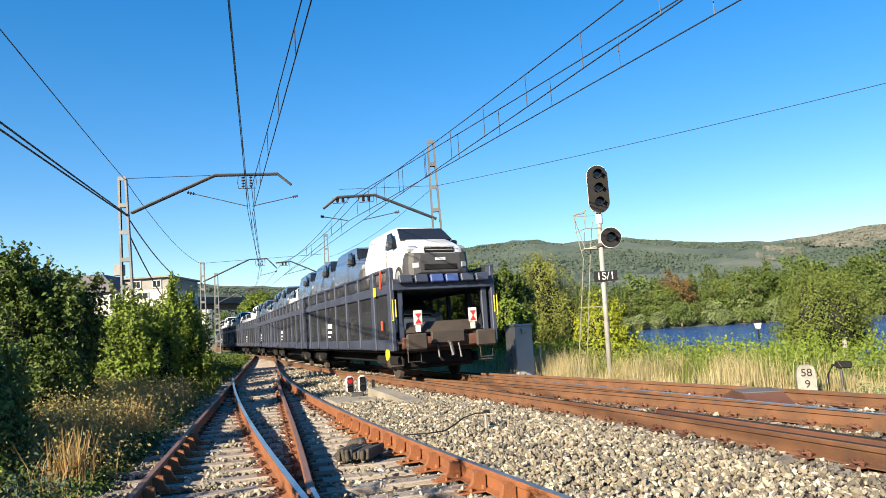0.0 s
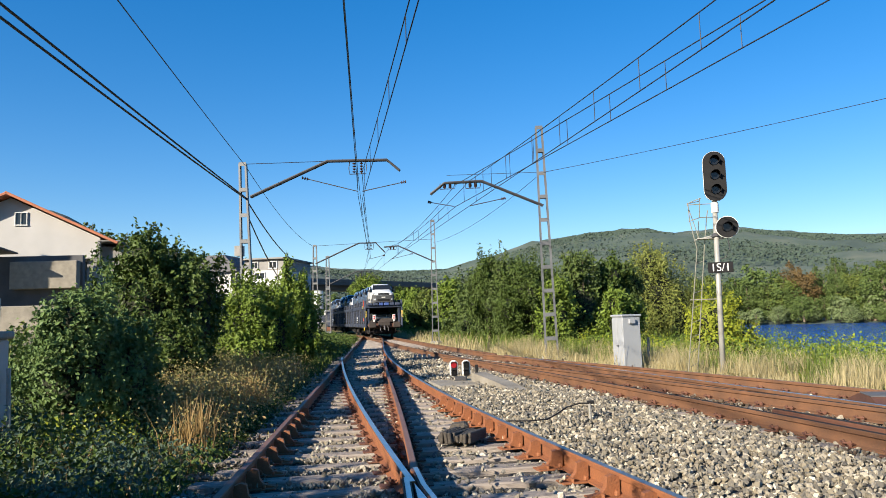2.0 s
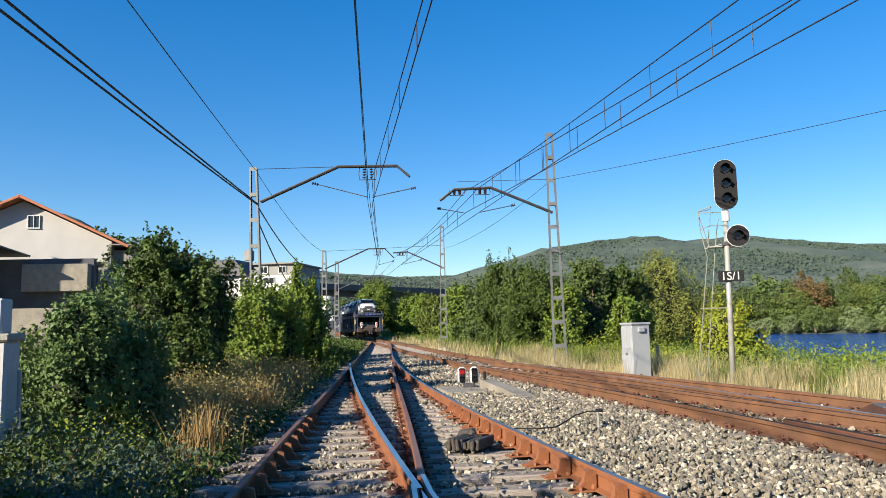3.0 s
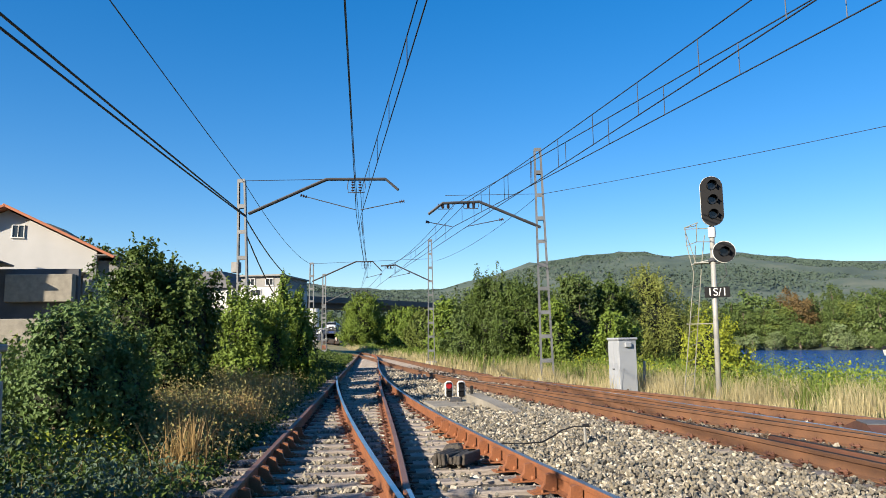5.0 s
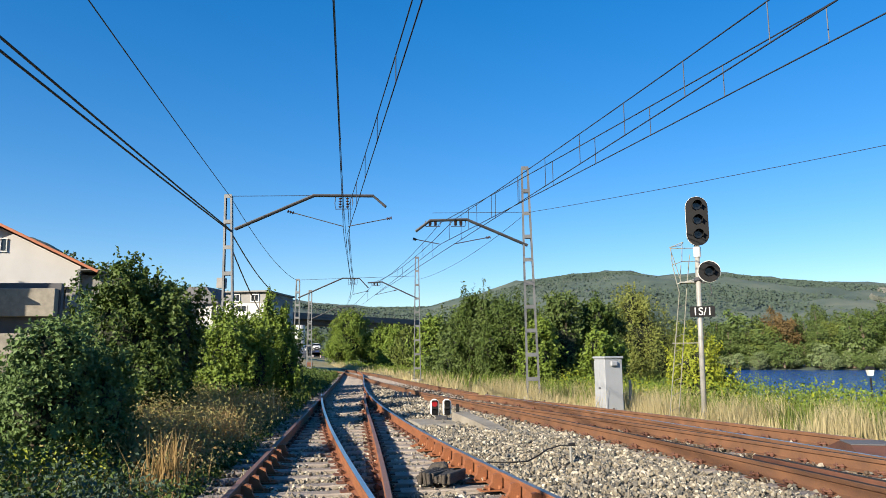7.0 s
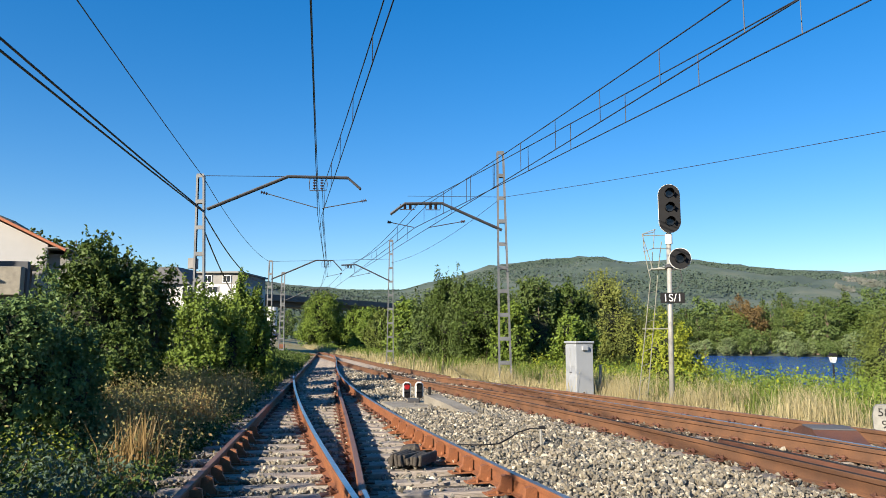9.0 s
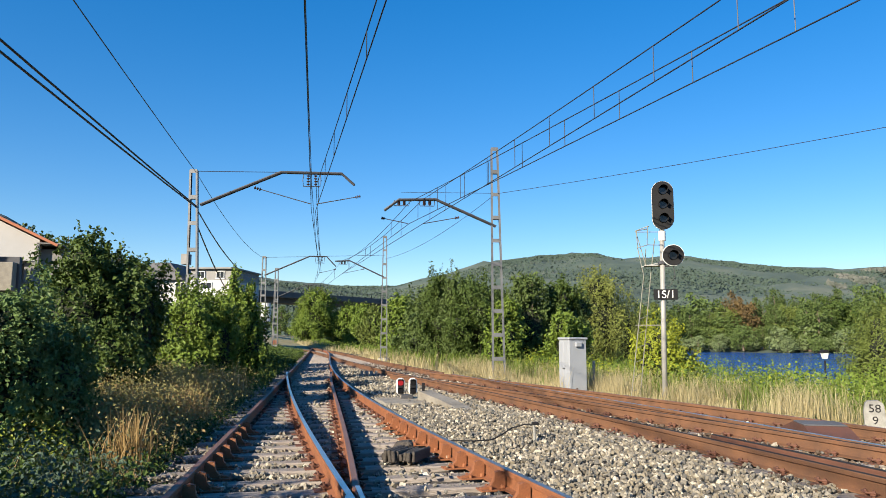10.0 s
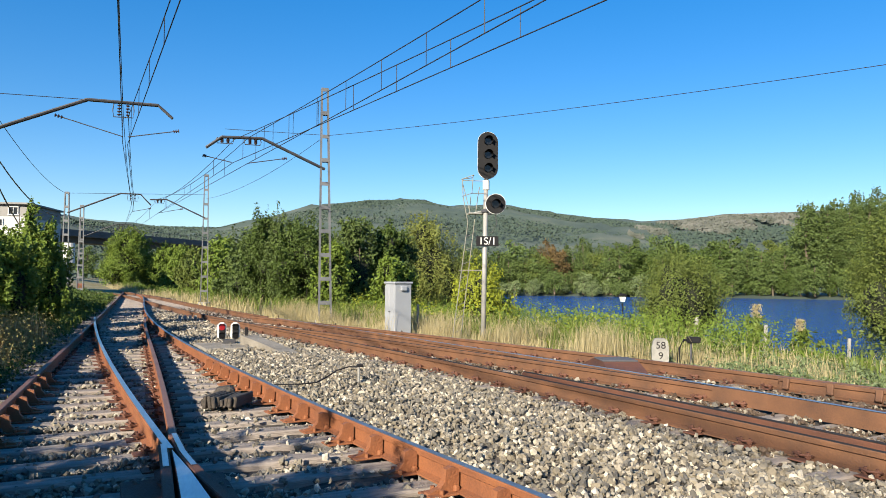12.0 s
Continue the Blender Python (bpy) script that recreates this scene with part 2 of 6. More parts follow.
# ---- mesh helpers ----
class Build:
    """Gathers vertices and faces of one mesh."""

    def __init__(self):
        self.v, self.f = [], []

    def add(self, verts, faces):
        k = len(self.v)
        self.v += [tuple(p) for p in verts]
        self.f += [tuple(i + k for i in f) for f in faces]
        return self

    def box(self, c, s, m=None, bevel=0.0):
        x, y, z = s[0] / 2, s[1] / 2, s[2] / 2
        b = min(bevel, x * 0.9, y * 0.9, z * 0.9)
        m = Matrix.Translation(c) @ (m or Matrix())
        if b <= 0:
            vs = [(i * x, j * y, k * z) for i in (-1, 1) for j in (-1, 1) for k in (-1, 1)]
            fs = [(0, 1, 3, 2), (4, 6, 7, 5), (0, 4, 5, 1), (2, 3, 7, 6), (0, 2, 6, 4), (1, 5, 7, 3)]
        else:
            bm = bmesh.new()
            bmesh.ops.create_cube(bm, size=1.0)
            for q in bm.verts:
                q.co = Vector((q.co.x * 2 * x, q.co.y * 2 * y, q.co.z * 2 * z))
            bmesh.ops.bevel(bm, geom=bm.edges[:], offset=b, segments=1, affect="EDGES")
            bm.verts.index_update()
            vs, fs = [q.co.copy() for q in bm.verts], [[q.index for q in f.verts] for f in bm.faces]
            bm.free()
        return self.add([m @ Vector(p) for p in vs], fs)

    def tube(self, points, r, n=8, cap=True):
        """A round bar along points; r: one radius, or one for each point."""
        pts = [Vector(p) for p in points]
        rs = r if isinstance(r, (list, tuple)) else [r] * len(pts)
        vs, fs = [], []
        for i, p in enumerate(pts):
            d = (pts[min(i + 1, len(pts) - 1)] - pts[max(i - 1, 0)]).normalized()
            a = d.cross(Vector((0, 0, 1)) if abs(d.z) < 0.9 else Vector((1, 0, 0))).normalized()
            b = d.cross(a)
            for k in range(n):
                w = 2 * math.pi * k / n
                vs.append(p + rs[i] * (math.cos(w) * a + math.sin(w) * b))
        for i in range(len(pts) - 1):
            for k in range(n):
                fs.append((i * n + k, i * n + (k + 1) % n, (i + 1) * n + (k + 1) % n, (i + 1) * n + k))
        if cap:
            fs += [tuple(range(n - 1, -1, -1)), tuple(range((len(pts) - 1) * n, len(pts) * n))]
        return self.add(vs, fs)

    def prism(self, outline, depth, m=None):
        """An outline in the x-z plane, given depth along y (centred)."""
        k = len(outline)
        m = m or Matrix()
        vs = [m @ Vector((x, -depth / 2, z)) for x, z in outline] + [m @ Vector((x, depth / 2, z)) for x, z in outline]
        fs = [tuple(range(k)), tuple(range(2 * k - 1, k - 1, -1))]
        fs += [(i, i + k, (i + 1) % k + k, (i + 1) % k) for i in range(k)]
        return self.add(vs, fs)

    def mesh(self, name, material, smooth=False):
        me = bpy.data.meshes.new(name)
        me.from_pydata(self.v, [], self.f)
        bm = bmesh.new()
        bm.from_mesh(me)
        bmesh.ops.recalc_face_normals(bm, faces=bm.faces[:])
        bm.to_mesh(me)
        bm.free()
        me.materials.append(material)
        me.polygons.foreach_set("use_smooth", [smooth] * len(me.polygons))
        return me


def part(name, b, material, parent, label="", smooth=False, m=None):
    """One mesh object under a thing or under a part; b is a Build or a finished mesh."""
    ob = new(name, b.mesh(name, material, smooth) if isinstance(b, Build) else b)
    ob.parent = parent
    if m is not None:
        ob.matrix_basis = m
    return tagged(ob, label)


def thing(name, label, category, m=None, group="", kind=""):
    ob = new(name)
    ob.empty_display_size = 0.1
    if m is not None:
        ob.matrix_basis = m
    return tagged(ob, label, category, group, kind)


def raw_mesh(name, verts, faces, material, smooth=False):
    """A large mesh from arrays: verts n x 3, faces k x 3 or k x 4."""
    me = bpy.data.meshes.new(name)
    verts, faces = np.asarray(verts, dtype=np.float32), np.asarray(faces, dtype=np.int32)
    k = faces.shape[1]
    me.vertices.add(len(verts)), me.loops.add(faces.size), me.polygons.add(len(faces))
    me.vertices.foreach_set("co", verts.ravel())
    me.loops.foreach_set("vertex_index", faces.ravel())
    me.polygons.foreach_set("loop_start", np.arange(0, faces.size, k, dtype=np.int32))
    me.update(calc_edges=True)
    me.validate()
    me.polygons.foreach_set("use_smooth", np.full(len(me.polygons), smooth))
    me.materials.append(material)
    return me


rng = np.random.default_rng(7)


def unit(a):
    return a / (np.linalg.norm(a, axis=1)[:, None] + 1e-9)


def leaf_mesh(name, pos, out, size, material, droop=0.3, wide=0.62, r=None):
    """A folded two-triangle leaf at each place, facing roughly outwards."""
    g = r or rng
    n = len(pos)
    nor = unit(out + g.normal(0, 0.55, (n, 3)))
    d = unit(np.cross(nor, g.normal(0, 1, (n, 3))))
    d = unit(d + np.array([0, 0, -droop]))
    s = np.cross(nor, d)
    L = (size * g.uniform(0.6, 1.35, n))[:, None]
    lift = nor * L * 0.13
    v = np.stack([pos - d * L * 0.5, pos + s * L * wide * 0.5 + lift, pos + d * L * 0.5, pos - s * L * wide * 0.5 + lift], 1).reshape(-1, 3)
    k = np.arange(n)[:, None] * 4
    return raw_mesh(name, v, np.concatenate([k + np.array([0, 1, 2]), k + np.array([0, 2, 3])]), material)


def blob_points(blobs, per, g, lump=0.22, deep=0.35):
    """Places and outward directions of leaves that stand in twig clumps over lumpy ellipsoids (x, y, z, rx, ry, rz); per: leaves a square metre."""
    P, O = [], []
    for x, y, z, a, b, c in blobs:
        area = 4 * math.pi * (((a * b) ** 1.6 + (a * c) ** 1.6 + (b * c) ** 1.6) / 3) ** (1 / 1.6)
        n = max(60, int(area * per))
        size = (a * b * c) ** (1 / 3)
        fine = 4.0 if per > 1000 else 2.0 if per > 450 else 1.0
        clumps = max(10, int((26 + 14 * size) * fine))
        u = unit(g.normal(0, 1, (clumps, 3)))
        ph = g.uniform(0, 6.28, 6)
        bump = sum(np.sin(u @ g.normal(0, 1, 3) * f + p) for f, p in zip((3, 4, 6, 8, 11, 15), ph)) / 3.2
        rad = 0.86 + lump * bump + g.uniform(-deep * 0.5, 0.14, clumps)
        mid = u * rad[:, None]
        axis = unit(u + np.array([0, 0, 0.55]) + g.normal(0, 0.35, (clumps, 3)))
        reach = g.uniform(0.16, 0.42, clumps) / fine ** 0.45
        who = g.integers(0, clumps, n)
        along = g.uniform(-0.7, 1.0, n)
        thick = 0.135 / fine ** 0.35 * (1.15 - 0.75 * np.abs(along))
        q = mid[who] + axis[who] * (along * reach[who])[:, None] + g.normal(0, 1, (n, 3)) * thick[:, None]
        deep_in = g.uniform(0, 1, n) < 0.24
        q = np.where(deep_in[:, None], unit(g.normal(0, 1, (n, 3))) * g.uniform(0.60, 0.84, n)[:, None], q)
        P.append(np.array([x, y, z]) + q * np.array([a, b, c]))
        O.append(unit(axis[who] * 0.6 + u[who] + g.normal(0, 0.35, (n, 3)) + np.array([0, 0, 0.25])))
    return np.concatenate(P), np.concatenate(O)


# ---- the lines of the tracks: x as a function of y, at the rail heads (z = 0) ----
def line(points, degree):
    ys, xs = [p[1] for p in points], [p[0] for p in points]
    return np.poly1d(np.polyfit(ys, xs, degree, w=[3.0 if v < 13 else 1.0 for v in ys]))


GAUGE = 1.738                                           # between the middles of the rail heads
LS = line([(-1.98, 5.73), (-2.27, 8.66), (-2.89, 13.6), (-4.18, 25.0), (-6.52, 45.7)], 2)
RS = line([(1.54, 5.53), (0.544, 9.44), (-0.385, 13.4), (-1.92, 22.0), (-3.3, 31.4), (-4.79, 44.6)], 3)
M1 = line([(5.45, 2.6), (4.97, 4.62), (4.74, 5.51), (4.53, 7.09), (4.19, 9.41), (3.45, 12.1), (1.3, 18.5), (0.15, 24.0), (-1.25, 30.3), (-3.2, 39.6), (-5.0, 48), (-6.1, 53), (-9.35, 68), (-13.3, 83), (-20.9, 116), (-26.7, 146)], 6)
M3 = line([(9.3, 3.0), (8.02, 7.31), (7.36, 9.83), (6.66, 12.0), (4.99, 16.4), (2.9, 21.5), (0.9, 27.0)], 3)


def beside(f, d):
    """The line d metres to the right of f."""
    s = f.deriv()
    return lambda y: float(f(y)) + d * math.sqrt(1 + float(s(y)) ** 2)


M2, MC = beside(M1, GAUGE), beside(M3, -GAUGE)
LC = line([(-0.10, 4.7), (-0.48, 6.17), (-0.85, 8.13), (-1.19, 9.49), (-1.72, 11.96), (-2.62, 16.8), (-3.78, 23.0), (-4.55, 27.5)], 3)
RC = line([(-0.21, 4.2), (-0.45, 6.71), (-0.55, 7.48), (-0.71, 8.93), (-1.16, 12.61), (-1.93, 19.17), (-2.9, 27.5)], 3)


def rail_build(f, y0, y1, step=0.8, only=None):
    """A rail: foot, web and head along the line f; only: 'head', or a half width, for the thin worn strip on top."""
    prof = [(-.0625, -.155), (.0625, -.155), (.0625, -.145), (.012, -.13), (.009, -.05), (.034, -.038), (.036, -.006), (.030, 0),
            (-.030, 0), (-.036, -.006), (-.034, -.038), (-.009, -.05), (-.012, -.13), (-.0625, -.145)]
    prof = [(a * 1.05, z * 1.28) for a, z in prof]              # a heavy rail on its base plate
    if only:
        w = 0.030 if only == "head" else only
        z = 0.0005 if only == "head" else 0.0045
        prof = [(-w, z), (w, z), (w - .002, z + .002), (-w + .002, z + .002)]
    n, b = len(prof), Build()
    ys = np.linspace(y0, y1, max(3, int(abs(y1 - y0) / step) + 1))
    vs, fs = [], []
    for i, y in enumerate(ys):
        x, s = float(f(y)), (float(f(y + .05)) - float(f(y - .05))) / .1
        k = 1 / math.sqrt(1 + s * s)
        vs += [(x + p * k, y - p * k * s, z) for p, z in prof]
        if i:
            fs += [((i - 1) * n + j, (i - 1) * n + (j + 1) % n, i * n + (j + 1) % n, i * n + j) for j in range(n)]
    fs += [tuple(range(n)), tuple(range(len(vs) - 1, len(vs) - n - 1, -1))]
    return b.add(vs, fs)


def heading(f, y):
    return -math.degrees(math.atan((float(f(y + .05)) - float(f(y - .05))) / .1))


def sleeper_mesh(length, name="sleeper"):
    return Build().box((0, 0, -0.10), (length, 0.235, 0.20), bevel=0.018).mesh(name, SLEEPER)


def clip_mesh():
    """A rail fastening: plate, bent clip and two bolts."""
    b = Build().box((0.09, 0, 0.006), (0.20, 0.17, 0.014), bevel=0.004)
    for y in (-0.05, 0.05):
        b.tube([(0.09, y, 0.01), (0.09, y, 0.075)], 0.017, 6)
        b.tube([(0.09, y, 0.028), (0.09, y, 0.05)], 0.03, 6)
    b.tube([(0.03, -0.06, 0.03), (0.10, -0.085, 0.055), (0.13, 0, 0.05), (0.10, 0.085, 0.055), (0.03, 0.06, 0.03)], 0.011, 5)
    return b.mesh("fastening", RUST_DARK)


def brace_mesh():
    """A cast brace that props a stock rail from its side."""
    out = [(0.03, 0.0), (0.31, 0.0), (0.29, 0.026), (0.19, 0.05), (0.155, 0.09), (0.14, 0.178), (0.09, 0.192), (0.03, 0.17)]
    b = Build().prism(out, 0.06)
    b.box((0.15, 0, 0.008), (0.32, 0.19, 0.016), bevel=0.004).box((0.06, 0, 0.035), (0.05, 0.12, 0.05), bevel=0.012)
    for y in (-0.065, 0.065):
        b.tube([(0.2, y, 0.01), (0.2, y, 0.05)], 0.018, 6)
    return b.mesh("brace", RUST)


CLIP, BRACE = clip_mesh(), brace_mesh()
SLEEPERS = {}


def turnout(name, label, outer_l, outer_r, inner_l, inner_r, y_start, y_frog, y_toe, y_end, bright, brace_side, steel, heads):
    """Two stock rails, two closure rails that meet in a crossing, timbers, fastenings and braces."""
    t = thing(name, label, "railway track")
    for f in (outer_l, outer_r):
        head = part("stock_rail", rail_build(f, y_start, y_end), steel, t)
        part("running_surface", rail_build(f, y_start, y_end, only="head"), BRIGHT if f in bright else heads.get(id(f), DULL_HEAD), head, "rail head worn smooth")
    for f in (inner_l, inner_r):
        near = y_frog + (0.55 if f in bright else 0.95)
        head = part("closure_rail", rail_build(f, near, y_toe), steel, t)
        part("running_surface", rail_build(f, near, y_toe, only="head"), BRIGHT if f in bright else heads.get(id(f), DULL_HEAD), head, "rail head worn smooth")
    y, k = y_start, 0
    while y < y_end:
        xl, xr = float(outer_l(y)) - 0.5, float(outer_r(y)) + 0.5
        length = round((xr - xl) * 4) / 4
        if length not in SLEEPERS:
            SLEEPERS[length] = sleeper_mesh(length)
        a = heading(outer_l, y) * 0.6 + heading(outer_r, y) * 0.4
        part("sleeper", SLEEPERS[length], SLEEPER, t, m=pose((xl + xr) / 2 + random.uniform(-.05, .05), y + random.uniform(-.03, .03), -0.200 + random.uniform(-.012, .004), 0, 0, a + random.uniform(-1, 1)))
        for f in (outer_l, outer_r, inner_l, inner_r):
            if f in (inner_l, inner_r) and not y_frog < y < y_toe or y > 26:
                continue
            x, h = float(f(y)), heading(f, y)
            for side in (0, 180):
                if f is outer_r and side == 180 and brace_side and y < 13:
                    part("brace", BRACE, RUST, t, m=pose(x, y, -0.200, 0, 0, h + 180))
                elif f is outer_l and side == 0 and brace_side and y < 12:
                    part("brace", BRACE, RUST, t, m=pose(x, y, -0.200, 0, 0, h))
                elif y < 17 or k % 2 == 0:
                    part("fastening", CLIP, RUST, t, m=pose(x, y, -0.200, 0, 0, h + side))
        y, k = y + 0.60, k + 1
    return t


left_turnout = turnout("railway_turnout", "rusty siding turnout on weathered timber sleepers", LS, RS, LC, RC, 1.5, 5.6, 27.5, 110, (LC,), True, RUST, {id(RS): WORN})


def bent(points):
    """A line through the points (y, x), for a bent rail."""
    ys, xs = [p[0] for p in points], [p[1] for p in points]
    return lambda y: float(np.interp(y, ys, xs))


# the crossing: two bent wing rails and a V-shaped nose that widens towards the heel
for pts in ([(2.6, -0.02), (4.78, -0.345), (5.4, -0.405), (6.0, -0.47), (6.3, -0.505)], [(2.6, 0.56), (4.69, 0.01), (5.44, -0.205), (6.0, -0.335), (6.7, -0.45)]):
    wing = part("wing_rail", rail_build(bent(pts), pts[0][0], pts[-1][0], 0.15), RUST_DARK, left_turnout, "dark bent wing rail")
    part("running_surface", rail_build(bent(pts), 5.55, pts[-1][0], 0.15, only=0.022), BRIGHT, wing, "bright polished rail head")
nose = Build()
V_TOP = [(-0.425, 6.08), (-0.255, 5.42), (-0.10, 4.72), (0.22, 3.3), (0.38, 2.6), (-0.03, 2.6), (-0.105, 3.3), (-0.27, 4.74), (-0.345, 5.42)]
k = len(V_TOP)
nose.add([(x, y, z) for z in (-0.2, -0.002) for x, y in V_TOP], [tuple(range(k)), tuple(range(2 * k - 1, k - 1, -1))] + [(i, (i + 1) % k, (i + 1) % k + k, i + k) for i in range(k)])
vee = part("crossing_nose", nose, RUST_DARK, left_turnout, "cast V-shaped crossing nose")
top = Build()
top.add([(x * 0.98 - 0.003, y, z) for z in (-0.001, 0.003) for x, y in V_TOP], [tuple(range(k)), tuple(range(2 * k - 1, k - 1, -1))] + [(i, (i + 1) % k, (i + 1) % k + k, i + k) for i in range(k)])
part("polished_top", top, BRIGHT, vee, "bright polished steel surface")
part("base_plate", Build().box((-0.25, 5.0, -0.19), (0.75, 1.9, 0.03), pose(0, 0, 0, 0, 0, 9), bevel=0.005), RUST_DARK, left_turnout)
main_turnout = turnout("railway_turnout", "rusty main line turnout with polished rail heads", M1, M3, MC, M2, 1.0, 7.0, 26.0, 27.0, (M2,), False, RUST_MAIN, {id(M1): DARK_HEAD, id(MC): DARK_HEAD})
frog_line = bent([(2.0, (float(M2(2.0)) + float(MC(2.0))) / 2)] + [(v, (float(M2(v)) + float(MC(v))) / 2) for v in np.arange(2.5, 8.3, 0.25)])
ys = np.linspace(8.0, 2.2, 24)
half = [0.045 + 0.5 * abs(float(M2(v)) - float(MC(v))) for v in ys]
outline = [(frog_line(v) + h, v) for v, h in zip(ys, half)] + [(frog_line(v) - h, v) for v, h in zip(ys[::-1], half[::-1])]
k = len(outline)
cast = Build().add([(x, y, z) for z in (-0.2, 0.0) for x, y in outline], [tuple(range(k)), tuple(range(2 * k - 1, k - 1, -1))] + [(i, (i + 1) % k, (i + 1) % k + k, i + k) for i in range(k)])
cast = part("crossing_nose", cast, RUST_MAIN, main_turnout, "cast rusty crossing with a solid side")
part("polished_top", rail_build(lambda v: float(M2(v)), 2.2, 7.9, 0.3, only=0.032), BRIGHT, cast, "bright polished running strip")
check = thing("check_rail", "rusty check rail on upright brackets inside the outer rail", "railway track")
part("rail", Build().add(*(lambda q: (q.v, q.f))(rail_build(lambda v: float(M3(v)) - 0.13, 3.6, 8.55, 0.4))), RUST_MAIN, check)
for i in range(7):
    v = 8.4 - 0.6 * i
    part("bracket", Build().box((float(M3(v)) - 0.20, v, -0.075), (0.05, 0.09, 0.16), pose(0, 0, 0, 0, 12, heading(M3, v)), bevel=0.012), RUST_MAIN, check)
inner_check = thing("check_rail", "dark-topped check rail close beside the near rail", "railway track")
ir = part("rail", rail_build(lambda v: float(M1(v)) + 0.135, 2.4, 9.7, 0.4), RUST_DARK, inner_check)
part("dark_top", rail_build(lambda v: float(M1(v)) + 0.135, 2.4, 9.7, 0.4, only=0.036), DARK_HEAD, ir, "dark top")
inner_check.location = (0, 0, 0.035)
main_track = thing("railway_track", "rusty main line track curving towards a viaduct", "railway track")
for f in (M1, M2):
    r = part("rail", rail_build(f, 27.0, 160, 2.0), RUST_MAIN, main_track)
    part("running_surface", rail_build(f, 27.0, 160, 2.0, only="head"), DARK_HEAD, r, "rail head worn smooth")
SLEEPERS[2.75] = SLEEPERS.get(2.75) or sleeper_mesh(2.75)
for i in range(70):
    y = 27.6 + i * 0.62
    part("sleeper", SLEEPERS[2.75], SLEEPER, main_track, m=pose(float(M1(y)) + 0.87, y, -0.205, 0, 0, heading(M1, y)))


# ---- ground, ballast, river ----
def smooth(a, b, v):
    t = np.clip((v - a) / (b - a), 0, 1)
    return t * t * (3 - 2 * t)


AZ = [-180, -90, -60, -40, -30, -26, -20, -15, -8, -4, -1, 3, 6.4, 10.4, 14.5, 17, 22, 26, 32, 35, 38, 42.5, 48, 60, 100, 180]
EL = [5, 10, 10.5, 10, 8.2, 6.3, 5.0, 4.6, 3.8, 3.75, 3.8, 4.7, 5.6, 6.2, 6.3, 5.75, 5.8, 5.15, 4.36, 4.5, 4.8, 4.85, 4.9, 5, 5, 5]
WATER_Z, SHORE = -4.0, 262.0


def m1_of(y):
    return np.where(y > 140, M1(140.0) - 0.22 * (y - 140), M1(np.clip(y, 0, 140)))


def ground_z(x, y):
    x, y = np.asarray(x, float), np.asarray(y, float)
    r, az = np.hypot(x, y), np.degrees(np.arctan2(x, y))
    u = x - m1_of(y)
    z = np.full_like(x, -0.34)
    z = z - 0.3 * smooth(5.2, 8, u) - 4.6 * smooth(9, 44, u)
    lake = smooth(15, 19, az) * (1 - smooth(150, 165, az))
    z = z - 1.6 * smooth(40, 60, u) * lake * (1 - smooth(SHORE - 6, SHORE + 4, r)) + 2.2 * smooth(SHORE - 4, SHORE + 8, r) * lake
    left = (LS(np.clip(y, 0, 60)) - 0.8) - x
    z = z + 0.35 * smooth(0.2, 3.0, left) + 1.4 * smooth(4, 18, left)
    hill = np.tan(np.radians(np.interp(az, AZ, EL)))
    h = (r * hill + 1.35)
    w = smooth(420, 2300, r)
    return z * (1 - w) + h * w


def bare_hill(x, y):
    """The rocky bare slope high on the far hill."""
    az, r = np.degrees(np.arctan2(x, y)), np.hypot(x, y)
    w = 2.2 * np.sin(r / 170 + az) + 1.5 * np.sin(r / 71 + 2 * az)
    return (az > 33.5 + w) & (az < 44 + w) & (r > 1800 + 60 * w) & (r < 2700)


def ground_sheet():
    radii = np.concatenate([np.arange(0.6, 14, 0.7), np.geomspace(14, 4200, 120)])
    na = 360
    ang = np.linspace(0, 2 * math.pi, na, endpoint=False)
    X, Y = np.outer(radii, np.sin(ang)), np.outer(radii, np.cos(ang))
    Z = ground_z(X, Y)
    far = smooth(500, 1400, np.hypot(X, Y))
    Z = Z + far * (9 * np.sin(X / 97 + 1.3 * np.sin(Y / 140)) + 6 * np.sin(Y / 53 + X / 61) + rng.normal(0, 2.2, X.shape)) * (1 - smooth(3000, 3300, np.hypot(X, Y)))
    v = np.stack([X, Y, Z], -1).reshape(-1, 3)
    v = np.vstack([v, [[0, 0, -0.34]]])
    i, j = np.meshgrid(np.arange(len(radii) - 1), np.arange(na), indexing="ij")
    q = np.stack([i * na + j, i * na + (j + 1) % na, (i + 1) * na + (j + 1) % na, (i + 1) * na + j], -1).reshape(-1, 4)
    me = raw_mesh("ground", v, q, SOIL)
    me.materials.append(FOREST)
    ring = np.repeat(radii[:-1], na)
    me.polygons.foreach_set("material_index", (ring > 235).astype(np.int32))
    me.polygons.foreach_set("use_smooth", [True] * len(me.polygons))
    return tagged(new("ground", me), "dry grassy ground rising to wooded hills", "ground", kind="structure")


ground_sheet()
wa = np.linspace(radians(8), radians(150), 60)
wv = [(d * math.sin(a), d * math.cos(a), WATER_Z) for d in (40, SHORE + 6) for a in wa]
tagged(new("water", raw_mesh("water", wv, [(i, i + 1, 60 + i + 1, 60 + i) for i in range(59)], WATER, True)), "calm dark blue rippled river", "water", kind="structure")


